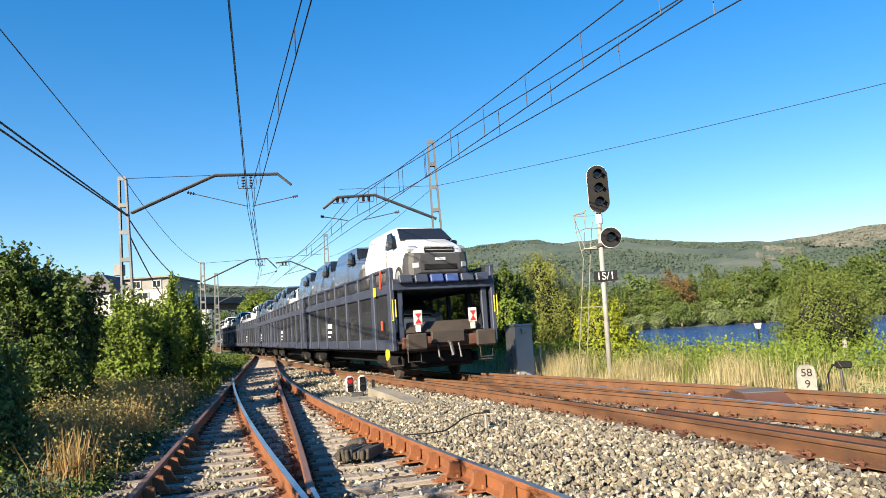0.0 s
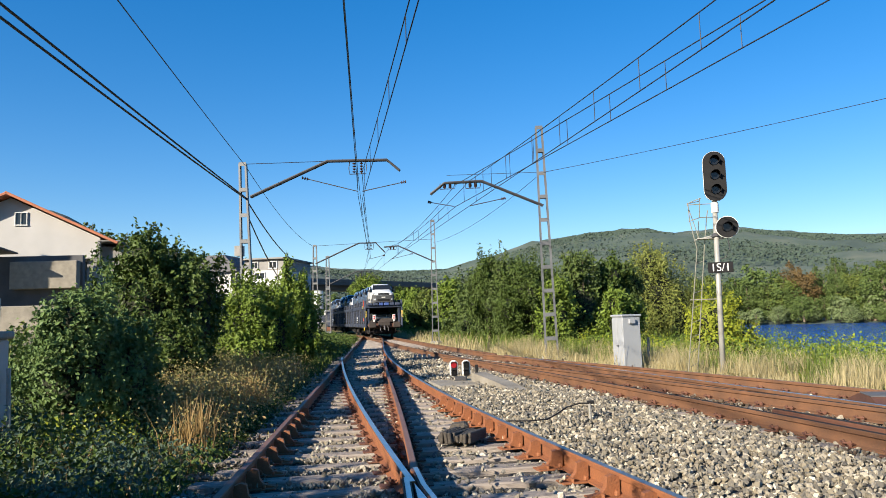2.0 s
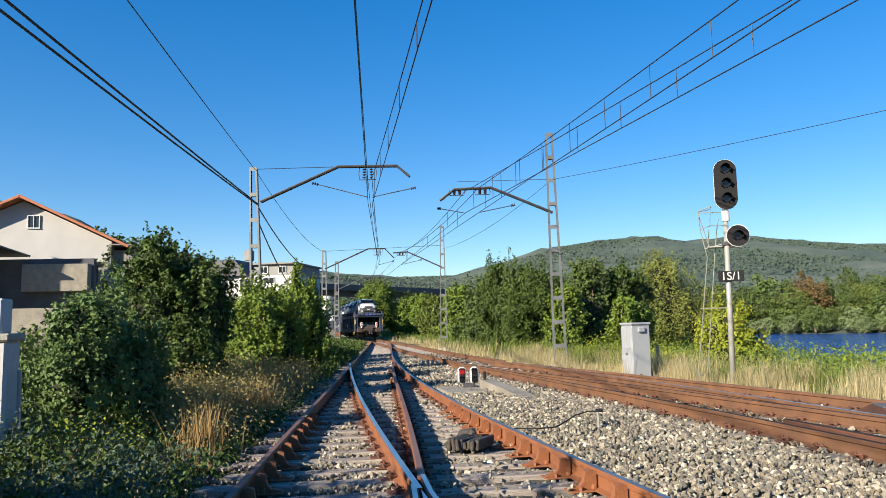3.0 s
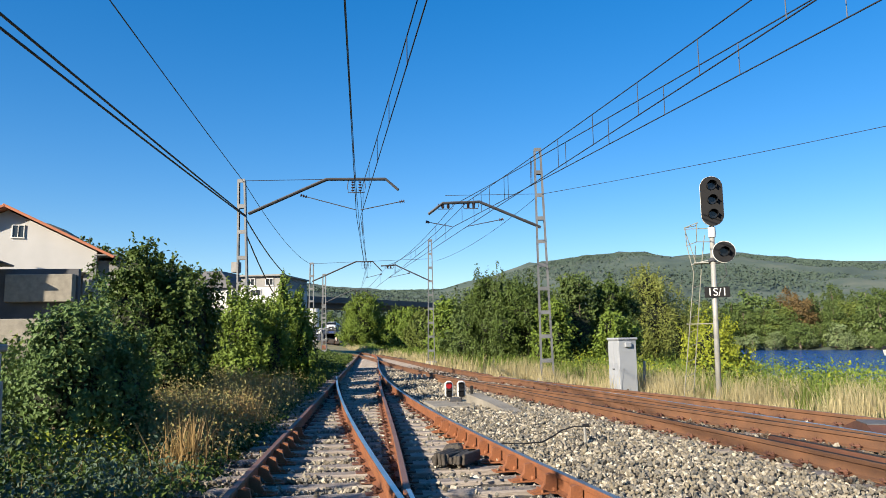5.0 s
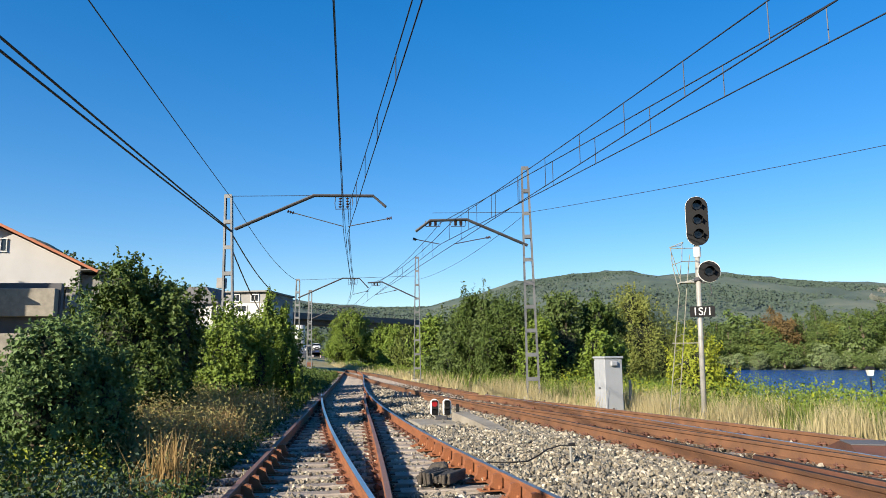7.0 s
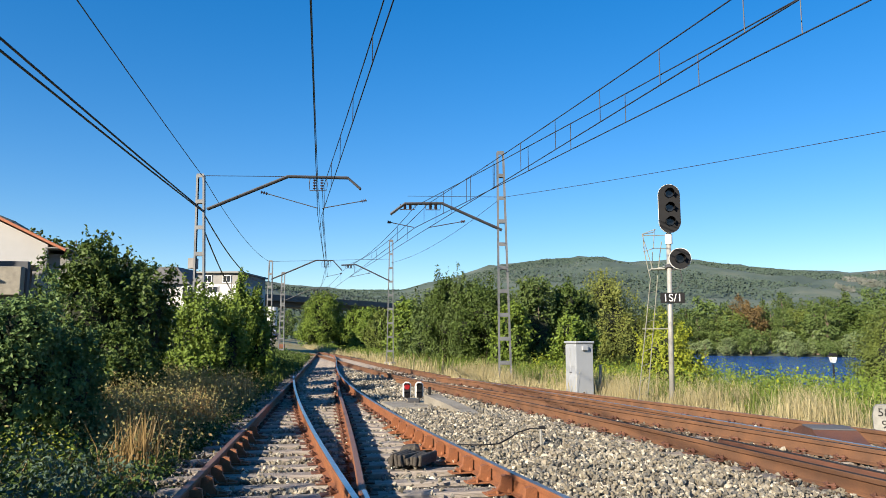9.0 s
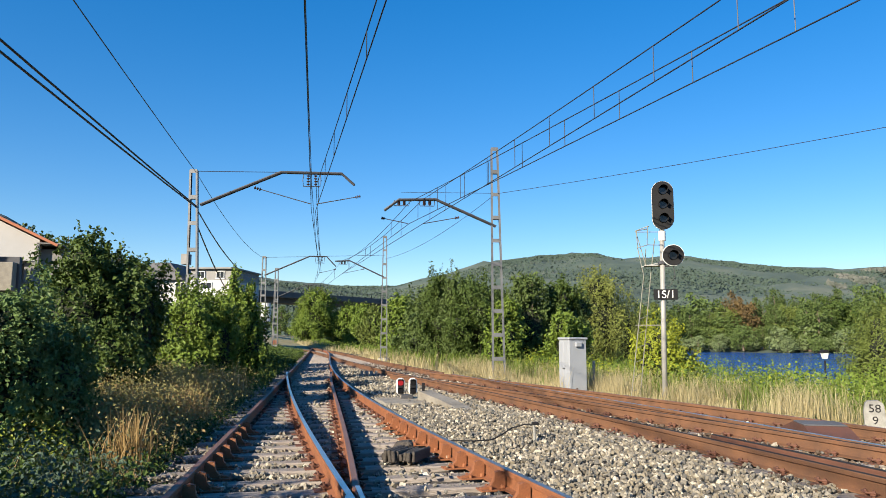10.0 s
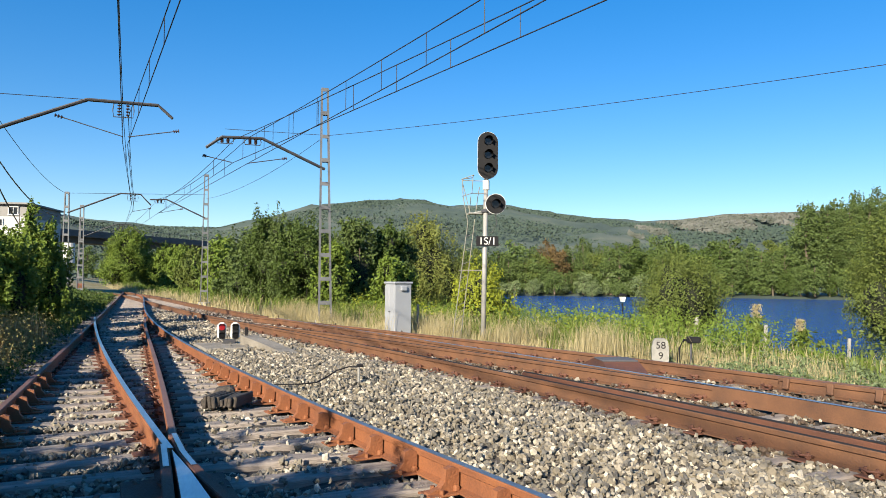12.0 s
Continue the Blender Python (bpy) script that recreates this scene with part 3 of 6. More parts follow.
def ballast_z(x, y):
    """The top of the stones: a low ridge between the two lines, shoulders at the sides."""
    l, r, m = LS(y), RS(y), m1_of(y)
    mid = np.exp(-((x - (r + m) / 2) / np.maximum(0.3, (m - r) * 0.32)) ** 2) * np.clip((m - r - 1.0) / 3, 0, 1)
    z = -0.240 + 0.075 * mid - 0.022 * smooth(0.0, 0.5, r + 0.3 - x)
    right = np.where(y < 27, M3(np.clip(y, 0, 27)), m + GAUGE)
    z = z - 0.25 * smooth(0.6, 1.7, x - right) - 0.12 * smooth(0.5, 1.2, l - x)
    return z + 0.012 * np.sin(x * 7.1 + 3 * np.sin(y * 2.3)) + 0.01 * np.sin(y * 9.2 + x * 4)


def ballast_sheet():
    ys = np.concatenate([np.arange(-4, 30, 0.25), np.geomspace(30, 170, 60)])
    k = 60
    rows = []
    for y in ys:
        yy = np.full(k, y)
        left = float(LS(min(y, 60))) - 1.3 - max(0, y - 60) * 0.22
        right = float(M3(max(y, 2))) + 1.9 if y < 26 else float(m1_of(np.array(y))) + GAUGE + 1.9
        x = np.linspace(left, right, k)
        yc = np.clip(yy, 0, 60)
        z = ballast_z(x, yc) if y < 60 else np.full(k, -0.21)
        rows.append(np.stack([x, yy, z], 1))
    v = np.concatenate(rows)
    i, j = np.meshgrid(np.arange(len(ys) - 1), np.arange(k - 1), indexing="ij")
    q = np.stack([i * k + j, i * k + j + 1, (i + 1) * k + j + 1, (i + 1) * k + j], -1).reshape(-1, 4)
    # the sheet below the loose stones, coloured dark as their shaded gaps
    return tagged(new("ballast_bed", raw_mesh("ballast_bed", v, q, BALLAST, True)), "ballast bed, dark for the shade between loose stones", "ballast", kind="structure")


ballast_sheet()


def stones(n, y0, y1, size, name):
    """Loose crushed stones: jittered cubes, sparse on the timbers and clear of the rails."""
    y = y0 + (y1 - y0) * rng.uniform(0, 1, n) ** 1.5
    l, r, m = LS(y) - 0.9, None, np.where(y < 27, M3(np.clip(y, 2, 27)), m1_of(y) + GAUGE) + 1.5
    x = rng.uniform(0, 1, n) * (m - l) + l
    keep = np.ones(n, bool)
    for f in (LS, RS, M1, M3):
        keep &= np.abs(x - f(y)) > 0.08
    for f, a in ((LS, GAUGE), (M1, GAUGE), (RS, -GAUGE), (M3, -GAUGE)):
        keep &= np.abs(x - f(y) - a * 1.02) > 0.08
    on_left = ((y - 1.5) % 0.60 < 0.15) | ((y - 1.5) % 0.60 > 0.45)
    on_right = ((y - 1.0) % 0.60 < 0.15) | ((y - 1.0) % 0.60 > 0.45)
    timber = np.where(x < RS(y) + 0.4, on_left, on_right & (x > M1(y) - 0.4))
    keep &= ~timber | (rng.uniform(0, 1, n) < 0.045)
    x, y, timber = x[keep], y[keep], timber[keep]
    n = len(x)
    z = np.where(timber, -0.19, ballast_z(x, y) + 0.012) + rng.uniform(-0.030, 0.036, n)
    ring = [(math.cos(a), math.sin(a)) for a in np.arange(8) * math.pi / 4]
    chip = np.array([(c * 1.3, d * 1.3, -0.75) for c, d in ring[0::2]] + [(c * 1.3, d * 1.3, 0.75) for c, d in ring[1::2]])
    v = chip[None] * rng.uniform(0.62, 1.12, (n, 8, 1)) * rng.uniform(0.45, 1.0, (n, 1, 3)) + rng.normal(0, 0.10, (n, 8, 3))
    q = unit(rng.normal(0, 1, (n * 3, 3))).reshape(n, 3, 3)
    a = q[:, 0]
    b = unit(np.cross(a, q[:, 1]))
    c = np.cross(a, b)
    rot = np.stack([a, b, c], 1)
    v = np.einsum("nij,njk->nik", v, rot) * (size * rng.uniform(0.5, 1.25, n))[:, None, None] * 0.5
    v = v + np.stack([x, y, z], 1)[:, None]
    fs = np.array([(0, 3, 2), (0, 2, 1), (4, 5, 6), (4, 6, 7)] + [f for i in range(4) for f in ((i, (i + 1) % 4, 4 + i), (4 + i, (i + 1) % 4, 4 + (i + 1) % 4))])
    me = raw_mesh(name, v.reshape(-1, 3), (np.arange(n)[:, None, None] * 8 + fs).reshape(-1, 3), STONE)
    me.materials.append(STONE_BROWN)
    near_main = x > m1_of(y) - 0.55 * rng.uniform(0, 1, n) ** 2
    me.polygons.foreach_set("material_index", np.repeat((near_main & (rng.uniform(0, 1, n) < 0.72)).astype(np.int32), len(fs)))
    return tagged(new(name, me), "loose crushed grey and tan ballast stones", "ballast", kind="stuff")


stones(124000, 1.6, 15, 0.059, "ballast_stones")
stones(30000, 14, 40, 0.085, "ballast_stones")


# ---- overhead line ----
def lattice_mast(name, x, y, top, lean=(0, 0), base=-0.3, label="galvanised lattice catenary mast"):
    """Two tapering channels tied by flat cross plates."""
    t = thing(name, label, "catenary mast", group="catenary masts")
    h = top - base
    w0, w1 = 0.24, 0.13

    def at(s, side):
        return Vector((x + lean[0] * s + side * (w0 + (w1 - w0) * s), y + lean[1] * s, base + h * s))
    for side in (-1, 1):
        m = Build()
        pts = [at(0, side), at(1, side)]
        for p, q in zip(pts, pts[1:]):
            for dx, dy, sx, sy in ((0, 0, 0.018, 0.16), (-side * 0.03, -0.07, 0.05, 0.016), (-side * 0.03, 0.07, 0.05, 0.016)):
                c = [(-sx / 2, -sy / 2), (sx / 2, -sy / 2), (sx / 2, sy / 2), (-sx / 2, sy / 2)]
                m.add([p + Vector((dx + a, dy + b, 0)) for a, b in c] + [q + Vector((dx + a, dy + b, 0)) for a, b in c],
                      [(0, 1, 5, 4), (1, 2, 6, 5), (2, 3, 7, 6), (3, 0, 4, 7), (3, 2, 1, 0), (4, 5, 6, 7)])
        part("channel", m, MAST, t)
    k = int(h / 0.85)
    for i in range(1, k + 1):
        s = i / k
        a, b = at(s, -1), at(s, 1)
        part("cross_plate", Build().box((a + b) / 2 + Vector((0, -0.075, -0.03)), (abs(b.x - a.x), 0.012, 0.14), bevel=0.004), MAST, t)
        if i % 2:
            part("cross_plate", Build().box((a + b) / 2 + Vector((0, 0.075, -0.03)), (abs(b.x - a.x), 0.012, 0.14), bevel=0.004), MAST, t)
    part("footing", Build().box((x, y, base - 0.05), (0.7, 0.6, 0.5), bevel=0.04), CONCRETE, t)
    return t


def insulator(p, q, t, r=0.055, k=5):
    """A string of glazed discs from p to q."""
    p, q = Vector(p), Vector(q)
    b = Build().tube([p, q], 0.014, 6)
    for i in range(k):
        a = p.lerp(q, (i + 0.5) / k)
        d = (q - p).normalized()
        b.tube([a - d * 0.022, a + d * 0.006, a + d * 0.02], [r, r * 0.75, 0.02], 10)
    return part("insulator", b, INSUL, t, "brown glazed disc insulator")


def cantilever(mast, pts, drops, stays, y, width=0.09):
    """A bent twin-channel arm, its insulator hangers, registration arms and top stay."""
    arm = Build()
    for d in (-0.06, 0.06):
        arm.tube([(px, y + d, pz) for px, pz in pts], width / 2, 6)
    part("bent_arm", arm, ARM, mast, "dark bent steel bracket arm")
    long = 0.40 if drops[0][2] > 0.11 else 0.17
    for x, z, gap in drops:
        for s in (-gap, gap):
            insulator((x + s, y, z), (x + s, y, z - long), mast, 0.065, 4)
        w = gap + 0.16
        part("hanger", Build().tube([(x - w, y, z + 0.02), (x - w - 0.03, y, z - long * 0.5), (x - w, y, z - long - 0.02), (x + w, y, z - long - 0.02), (x + w + 0.03, y, z - long * 0.5), (x + w, y, z + 0.02)], 0.016, 5), ARM, mast)
    for p, q in stays:
        part("registration_arm", Build().tube([(p[0], y, p[1]), (q[0], y, q[1])], 0.017, 6), ARM, mast)
        insulator((p[0], y, p[1]), (p[0] + (q[0] - p[0]) * 0.13, y, p[1] + (q[1] - p[1]) * 0.13), mast, 0.06, 3)


def wires(name, label, spans, r=0.012):
    """Overhead wires: spans of (p, q, sag)."""
    t = thing(name, label, "overhead wire", group="overhead wires")
    for p, q, sag in spans:
        p, q = Vector(p), Vector(q)
        pts = [p.lerp(q, s / 24) - Vector((0, 0, sag * 4 * (s / 24) * (1 - s / 24))) for s in range(25)]
        part("wire", Build().tube(pts, r, 5), WIRE, t)
    return t


def catenary(name, label, supports, z_low, z_high, sag, step=3.0, r=0.0115):
    """Contact wire, sagging messenger wire and droppers over the supports (x, y)."""
    t = thing(name, label, "overhead wire", group="overhead wires")
    for (x0, y0), (x1, y1) in zip(supports, supports[1:]):
        n = 24
        hi = [(x0 + (x1 - x0) * s / n, y0 + (y1 - y0) * s / n, z_high - sag * 4 * (s / n) * (1 - s / n)) for s in range(n + 1)]
        part("messenger_wire", Build().tube(hi, r, 5), WIRE, t)
        part("contact_wire", Build().tube([(x0, y0, z_low), (x1, y1, z_low)], r, 5), WIRE, t)
        length = math.hypot(x1 - x0, y1 - y0)
        k = int(length / (step if y0 < 0 else 7.0))
        for i in range(k):
            s = (i + 0.5) / k
            x, y = x0 + (x1 - x0) * s, y0 + (y1 - y0) * s
            part("dropper", Build().tube([(x, y, z_low), (x, y, z_high - sag * 4 * s * (1 - s))], 0.008, 4), WIRE, t)
    return t


mast_a = lattice_mast("catenary_mast", -7.37, 25, 7.1, (-0.2, 0))
cantilever(mast_a, [(-7.3, 5.88), (-4.52, 7.08), (-2.4, 7.05), (-1.95, 6.65)], [(-3.45, 7.0, 0.13)],
           [((-5.46, 6.52), (-3.45, 5.95)), ((-1.73, 6.25), (-3.3, 5.95))], 25)
mast_b = lattice_mast("catenary_mast", 3.28, 26, 8.31, (-0.12, 0))
cantilever(mast_b, [(3.2, 5.37), (0.97, 6.36), (-0.39, 6.33), (-0.92, 5.93)], [(-0.29, 6.3, 0.1), (0.65, 6.3, 0.1)],
           [((-1.02, 5.65), (-0.05, 5.45)), ((1.84, 5.7), (0.5, 5.45))], 26)
mast_c = lattice_mast("catenary_mast", -10.05, 50, 6.79, (0, 0))
cantilever(mast_c, [(-10, 5.5), (-6.93, 6.85), (-5.74, 6.84), (-5.1, 6.15)], [(-6.2, 6.8, 0.13)], [((-5.1, 5.95), (-6.2, 5.7))], 50)
mast_d = lattice_mast("catenary_mast", -1.62, 48, 8.02, (0, 0))
cantilever(mast_d, [(-1.65, 5.25), (-3.98, 6.36), (-4.94, 6.31)], [(-4.4, 6.3, 0.1)], [((-3.0, 5.8), (-4.4, 5.5))], 48)
mast_e = lattice_mast("catenary_mast", -13.7, 75, 6.9, (0, 0))
cantilever(mast_e, [(-13.6, 5.34), (-10.66, 6.62), (-9.47, 6.61), (-8.57, 5.8)], [(-10.3, 6.6, 0.13)], [], 75)
mast_f = lattice_mast("catenary_mast", -10.63, 58, 6.73, (0, 0))

catenary("overhead_line", "thin dark catenary wires over the siding", [(2.95, -25), (-3.45, 25), (-6.2, 50), (-10.3, 75), (-17, 110)], 5.75, 6.62, 0.75, r=0.010)
catenary("overhead_line", "thin dark catenary wires over the diverging siding", [(5.94, -25), (-3.3, 25), (-6.1, 50)], 5.7, 6.62, 0.55)
catenary("overhead_line", "thin dark catenary wires over the main line", [(12.0, -24), (0.5, 26), (-4.5, 48), (-10.1, 75), (-17.5, 110)], 5.45, 6.36, 0.36, 2.05)
catenary("overhead_line", "thin dark catenary wires over the turnout", [(15.3, -24), (0.0, 26), (-4.5, 48)], 5.45, 6.25, 0.32, 2.05)
wires("feeder_cable", "thick black twin feeder cables", [((-4.1, -25, 7.05), (-7.45, 24.9, 5.85), 0.2), ((-4.4, -25, 6.85), (-7.45, 25.1, 5.8), 0.25), ((-7.45, 25, 5.8), (-10.05, 50, 5.4), 0.9), ((-7.4, 25, 5.2), (-9.9, 47, 2.6), 0.9)], 0.024)
wires("earth_wire", "thin earth wire between mast tops", [((-0.6, -25, 7.5), (-7.5, 25, 7.05), 0.3), ((-7.5, 25, 7.05), (-10.05, 50, 6.7), 0.5), ((-7.4, 25, 7.08), (-3.0, 25, 7.08), 0.0), ((-10, 50, 6.75), (-1.6, 48, 6.75), 0.0)], 0.012)
wires("earth_wire", "thin wire slanting from the mast", [((3.2, 26, 6.6), (22, 4.6, 6.9), 0.3), ((3.2, 26, 6.6), (-1.6, 48, 6.5), 0.4), ((3.2, 26, 6.62), (-0.3, 26, 6.62), 0.0)], 0.009)


# ---- plants ----
def bush(name, label, blobs, per, size, material, seed, category="bush", stems=5, lump=0.26, group="", shoots=9):
    """Stems and a ragged crown of single leaves over an uneven core; blobs in world metres."""
    g = np.random.default_rng(seed)
    bx, by = blobs[0][0], blobs[0][1]
    bz = float(ground_z(bx, by))
    t = thing(name, label, category, pose(bx, by, bz), group)
    loc = [(x - bx, y - by, z - bz, a, b, c) for x, y, z, a, b, c in blobs]
    P, O = blob_points(loc, per, g, lump)
    lines, outs = [], []
    for x, y, z, a, b, c in loc:
        for i in range(shoots):
            d = Vector(g.normal(0, 1, 3) + np.array([0, -0.2, 0.9])).normalized()
            p0 = Vector((x + d.x * a * 0.85, y + d.y * b * 0.85, z + d.z * c * 0.85))
            ln = min(a, b, c) * g.uniform(0.25, 0.7)
            up = (d + Vector((0, 0, 0.9))).normalized()
            k = max(5, int(ln / size * 4.5))
            s0 = np.linspace(0, 1, k)[:, None]
            lines.append(np.array(p0) + np.array(up) * ln * s0 + g.normal(0, size * 0.45, (k, 3)) * (1.2 - 0.7 * s0))
            outs.append(unit(g.normal(0, 0.7, (k, 3)) + np.array(d)))
    P, O = np.concatenate([P] + lines), np.concatenate([O] + outs)
    keep = P[:, 2] > 0.02
    part("crown", leaf_mesh("crown", P[keep], O[keep], size, material, r=g), material, t)
    # lumpy cores, coloured as the deep shade seen through gaps in the leaves
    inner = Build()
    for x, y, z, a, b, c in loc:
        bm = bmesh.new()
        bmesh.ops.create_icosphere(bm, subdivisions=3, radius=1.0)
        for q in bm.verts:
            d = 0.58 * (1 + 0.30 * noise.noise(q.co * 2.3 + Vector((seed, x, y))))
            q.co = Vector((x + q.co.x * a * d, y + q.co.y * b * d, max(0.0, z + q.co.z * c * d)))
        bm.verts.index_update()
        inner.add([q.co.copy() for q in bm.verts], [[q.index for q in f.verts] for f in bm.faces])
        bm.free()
    part("shade_core", inner, SHADE_CORE, t, "near-black core painted as shade between the leaves", True)
    s = Build()
    for i in range(stems):
        x, y, z, a, b, c = loc[i % len(loc)]
        w = g.uniform(-0.3, 0.3, 2)
        mid = Vector((x * 0.5 + w[0], y * 0.5 + w[1], z * 0.5))
        s.tube([(x * 0.3 + w[0] * 0.5, y * 0.3 + w[1] * 0.5, -0.1), mid, (x + w[0], y + w[1], z + c * 0.5)], [0.022 + 0.005 * z, 0.018 + 0.003 * z, 0.010], 6)
    part("stem", s, BARK, t)
    return t


def tree(name, label, x, y, h, spread, material, seed, per=14, size=0.35, tall=False, trunk=0.25, group="", z=None):
    """A tapered trunk, limbs, and a crown of many clumps of leaves with gaps."""
    g = np.random.default_rng(seed)
    bz = float(ground_z(x, y)) if z is None else z
    t = thing(name, label, "tree", pose(x, y, bz), group)
    b = Build()
    b.tube([(0, 0, -0.2), (g.uniform(-.1, .1), 0, h * 0.3), (g.uniform(-.3, .3), g.uniform(-.3, .3), h * 0.62), (0, 0, h * 0.9)], [trunk, trunk * 0.8, trunk * 0.45, 0.03], 8)
    part("trunk", b, BARK, t)
    blobs, limbs = [], Build()
    n = 13 if tall else 10
    for i in range(n):
        s = (i + 0.5) / n
        a = i * 2.4 + g.uniform(-.4, .4)
        zc = h * (0.16 + 0.78 * s) if tall else h * (0.06 + 0.84 * s)
        rad = spread * (math.sin(math.pi * (0.12 + 0.83 * s)) ** 0.6)
        d = rad * g.uniform(0.35, 0.62)
        k = rad * g.uniform(0.42, 0.62)
        cx, cy = d * math.cos(a), d * math.sin(a)
        blobs.append((cx, cy, zc, k, k, k * (1.3 if tall else 0.8)))
        limbs.tube([(0, 0, zc * 0.72), (cx * 0.5, cy * 0.5, zc * 0.9), (cx, cy, zc)], [trunk * 0.35, trunk * 0.22, 0.02], 5)
    tagged(part("limb", limbs, BARK, t), kind="stuff")
    P, O = blob_points(blobs, per, g, 0.26, 0.6)
    part("crown", leaf_mesh("crown", P, O, size, material, r=g), material, t)
    return t


def blades(name, label, x, y, h, material, width=0.012, lean=0.35, seed=1, zfun=ground_z, category="grass"):
    """Bent grass blades at the places x, y."""
    g = np.random.default_rng(seed)
    n = len(x)
    z = zfun(x, y) - 0.02
    hh = h * g.uniform(0.22, 1.15, n)
    a = g.uniform(0, 6.283, n)
    d = np.stack([np.cos(a), np.sin(a), np.zeros(n)], 1)
    s = np.stack([-np.sin(a), np.cos(a), np.zeros(n)], 1) * (width * g.uniform(0.6, 1.5, n))[:, None]
    ln = (lean * g.uniform(0.1, 1.0, n) * hh)[:, None]
    p = np.stack([x, y, z], 1)
    up = np.array([0, 0, 1.0])
    mid = p + up * (hh * 0.6)[:, None] + d * ln * 0.35
    tip = p + up * hh[:, None] + d * ln
    v = np.stack([p - s, p + s, mid + s * 0.7, mid - s * 0.7, tip], 1).reshape(-1, 3)
    k = np.arange(n)[:, None] * 5
    f = np.concatenate([k + np.array([0, 1, 2]), k + np.array([0, 2, 3]), k + np.array([3, 2, 4])])
    return tagged(new(name, raw_mesh(name, v, f, material)), label, category, kind="stuff")


# overgrown bank on the siding's side
bush("ivy_bush", "ivy-covered shrub with small dark glossy leaves", [(-5.15, 9.6, 0.85, 0.74, 0.75, 1.0), (-4.75, 10.1, 0.6, 0.5, 0.6, 0.8), (-5.9, 10.3, 0.5, 0.55, 0.6, 0.7), (-5.0, 9.3, 1.45, 0.4, 0.4, 0.42)], 1250, 0.066, IVY, 11, lump=0.3, shoots=4)
bush("large_shrub", "tall leafy shrub overgrown with creepers", [(-6.3, 14.3, 1.7, 0.95, 1.0, 1.45), (-5.5, 14.6, 1.6, 0.65, 0.9, 1.25), (-7.1, 14.7, 1.2, 0.65, 0.8, 1.1), (-5.6, 13.7, 0.8, 0.8, 0.8, 0.85), (-6.5, 13.6, 0.7, 0.7, 0.7, 0.9), (-6.2, 14.0, 2.7, 0.5, 0.5, 0.45)], 720, 0.09, LEAF_DARK, 12, lump=0.36, shoots=6)
bush("shrub", "leafy green shrub beside the siding", [(-5.6, 19.3, 1.4, 0.75, 1.0, 1.35), (-5.0, 19.5, 1.0, 0.5, 0.8, 1.1), (-6.3, 19.8, 1.0, 0.6, 0.8, 1.2), (-5.5, 18.6, 0.6, 0.6, 0.6, 0.7)], 560, 0.10, LEAF, 13, lump=0.36)
bush("shrub", "dense green shrub with upright shoots", [(-5.65, 24.0, 1.5, 0.6, 0.8, 1.6), (-5.25, 24.3, 1.1, 0.5, 0.7, 1.3), (-6.2, 24.2, 1.2, 0.55, 0.7, 1.3), (-5.8, 24.0, 2.9, 0.16, 0.2, 0.7), (-5.3, 24.2, 2.4, 0.14, 0.2, 0.7)], 560, 0.10, LEAF, 14, lump=0.34, shoots=12)
bush("shrub", "shaded green shrub beside the siding", [(-7.6, 31, 1.2, 1.0, 2.0, 1.5), (-8.3, 36, 1.3, 1.1, 2.2, 1.7), (-7.0, 28, 0.8, 0.7, 1.2, 1.1)], 160, 0.16, LEAF_DARK, 15)
# out of view beside the camera, added to cast the foreground shade
bush("shrub", "unseen leafy shrub added to shade the near tracks", [(-4.0, 0.2, 1.3, 1.1, 1.0, 1.6), (-4.6, 1.0, 1.3, 1.1, 1.0, 1.6), (-5.3, 1.7, 1.2, 1.0, 1.0, 1.6), (-6.2, 2.6, 1.1, 0.9, 0.9, 1.5), (-4.7, 0.5, 0.7, 1.1, 1.2, 1.1), (-5.6, 1.5, 0.6, 1.2, 1.3, 1.1)], 620, 0.13, LEAF_DARK, 16, shoots=1)
bush("scrub", "low tangled scrub along the garden wall", [(-7.6, 17, 0.6, 0.9, 1.6, 0.9), (-8.6, 13, 0.5, 1.0, 1.4, 0.8), (-7.4, 21.5, 0.9, 0.9, 1.5, 1.1), (-7.6, 10.6, 0.4, 0.9, 1.0, 0.6)], 200, 0.12, LEAF_OLIVE, 17)

# trees and shrubs beyond the main line
row = [(-14.5, 112, 8.6, 5.5, LEAF), (-9.5, 116, 7.6, 4.5, LEAF_DARK), (-5.0, 88, 5.6, 3.6, LEAF), (-3.2, 74, 5.4, 3.0, LEAF_OLIVE), (-0.6, 64, 6.4, 3.2, LEAF), (1.6, 56, 6.4, 3.0, LEAF_POPLAR), (2.2, 46, 6.0, 2.6, LEAF_POPLAR), (4.0, 43, 7.0, 2.6, LEAF_DARK), (4.6, 34, 4.2, 1.5, LEAF), (6.0, 36, 5.8, 2.1, LEAF_POPLAR), (8.2, 38, 6.0, 2.2, LEAF_POPLAR), (6.9, 31, 3.4, 1.5, LEAF), (2.9, 44, 7.7, 1.5, LEAF_POPLAR), (1.7, 45.5, 7.2, 1.5, LEAF_DARK), (7.9, 37, 6.2, 1.6, LEAF_DARK), (-6.8, 92, 6.4, 3.4, LEAF)]
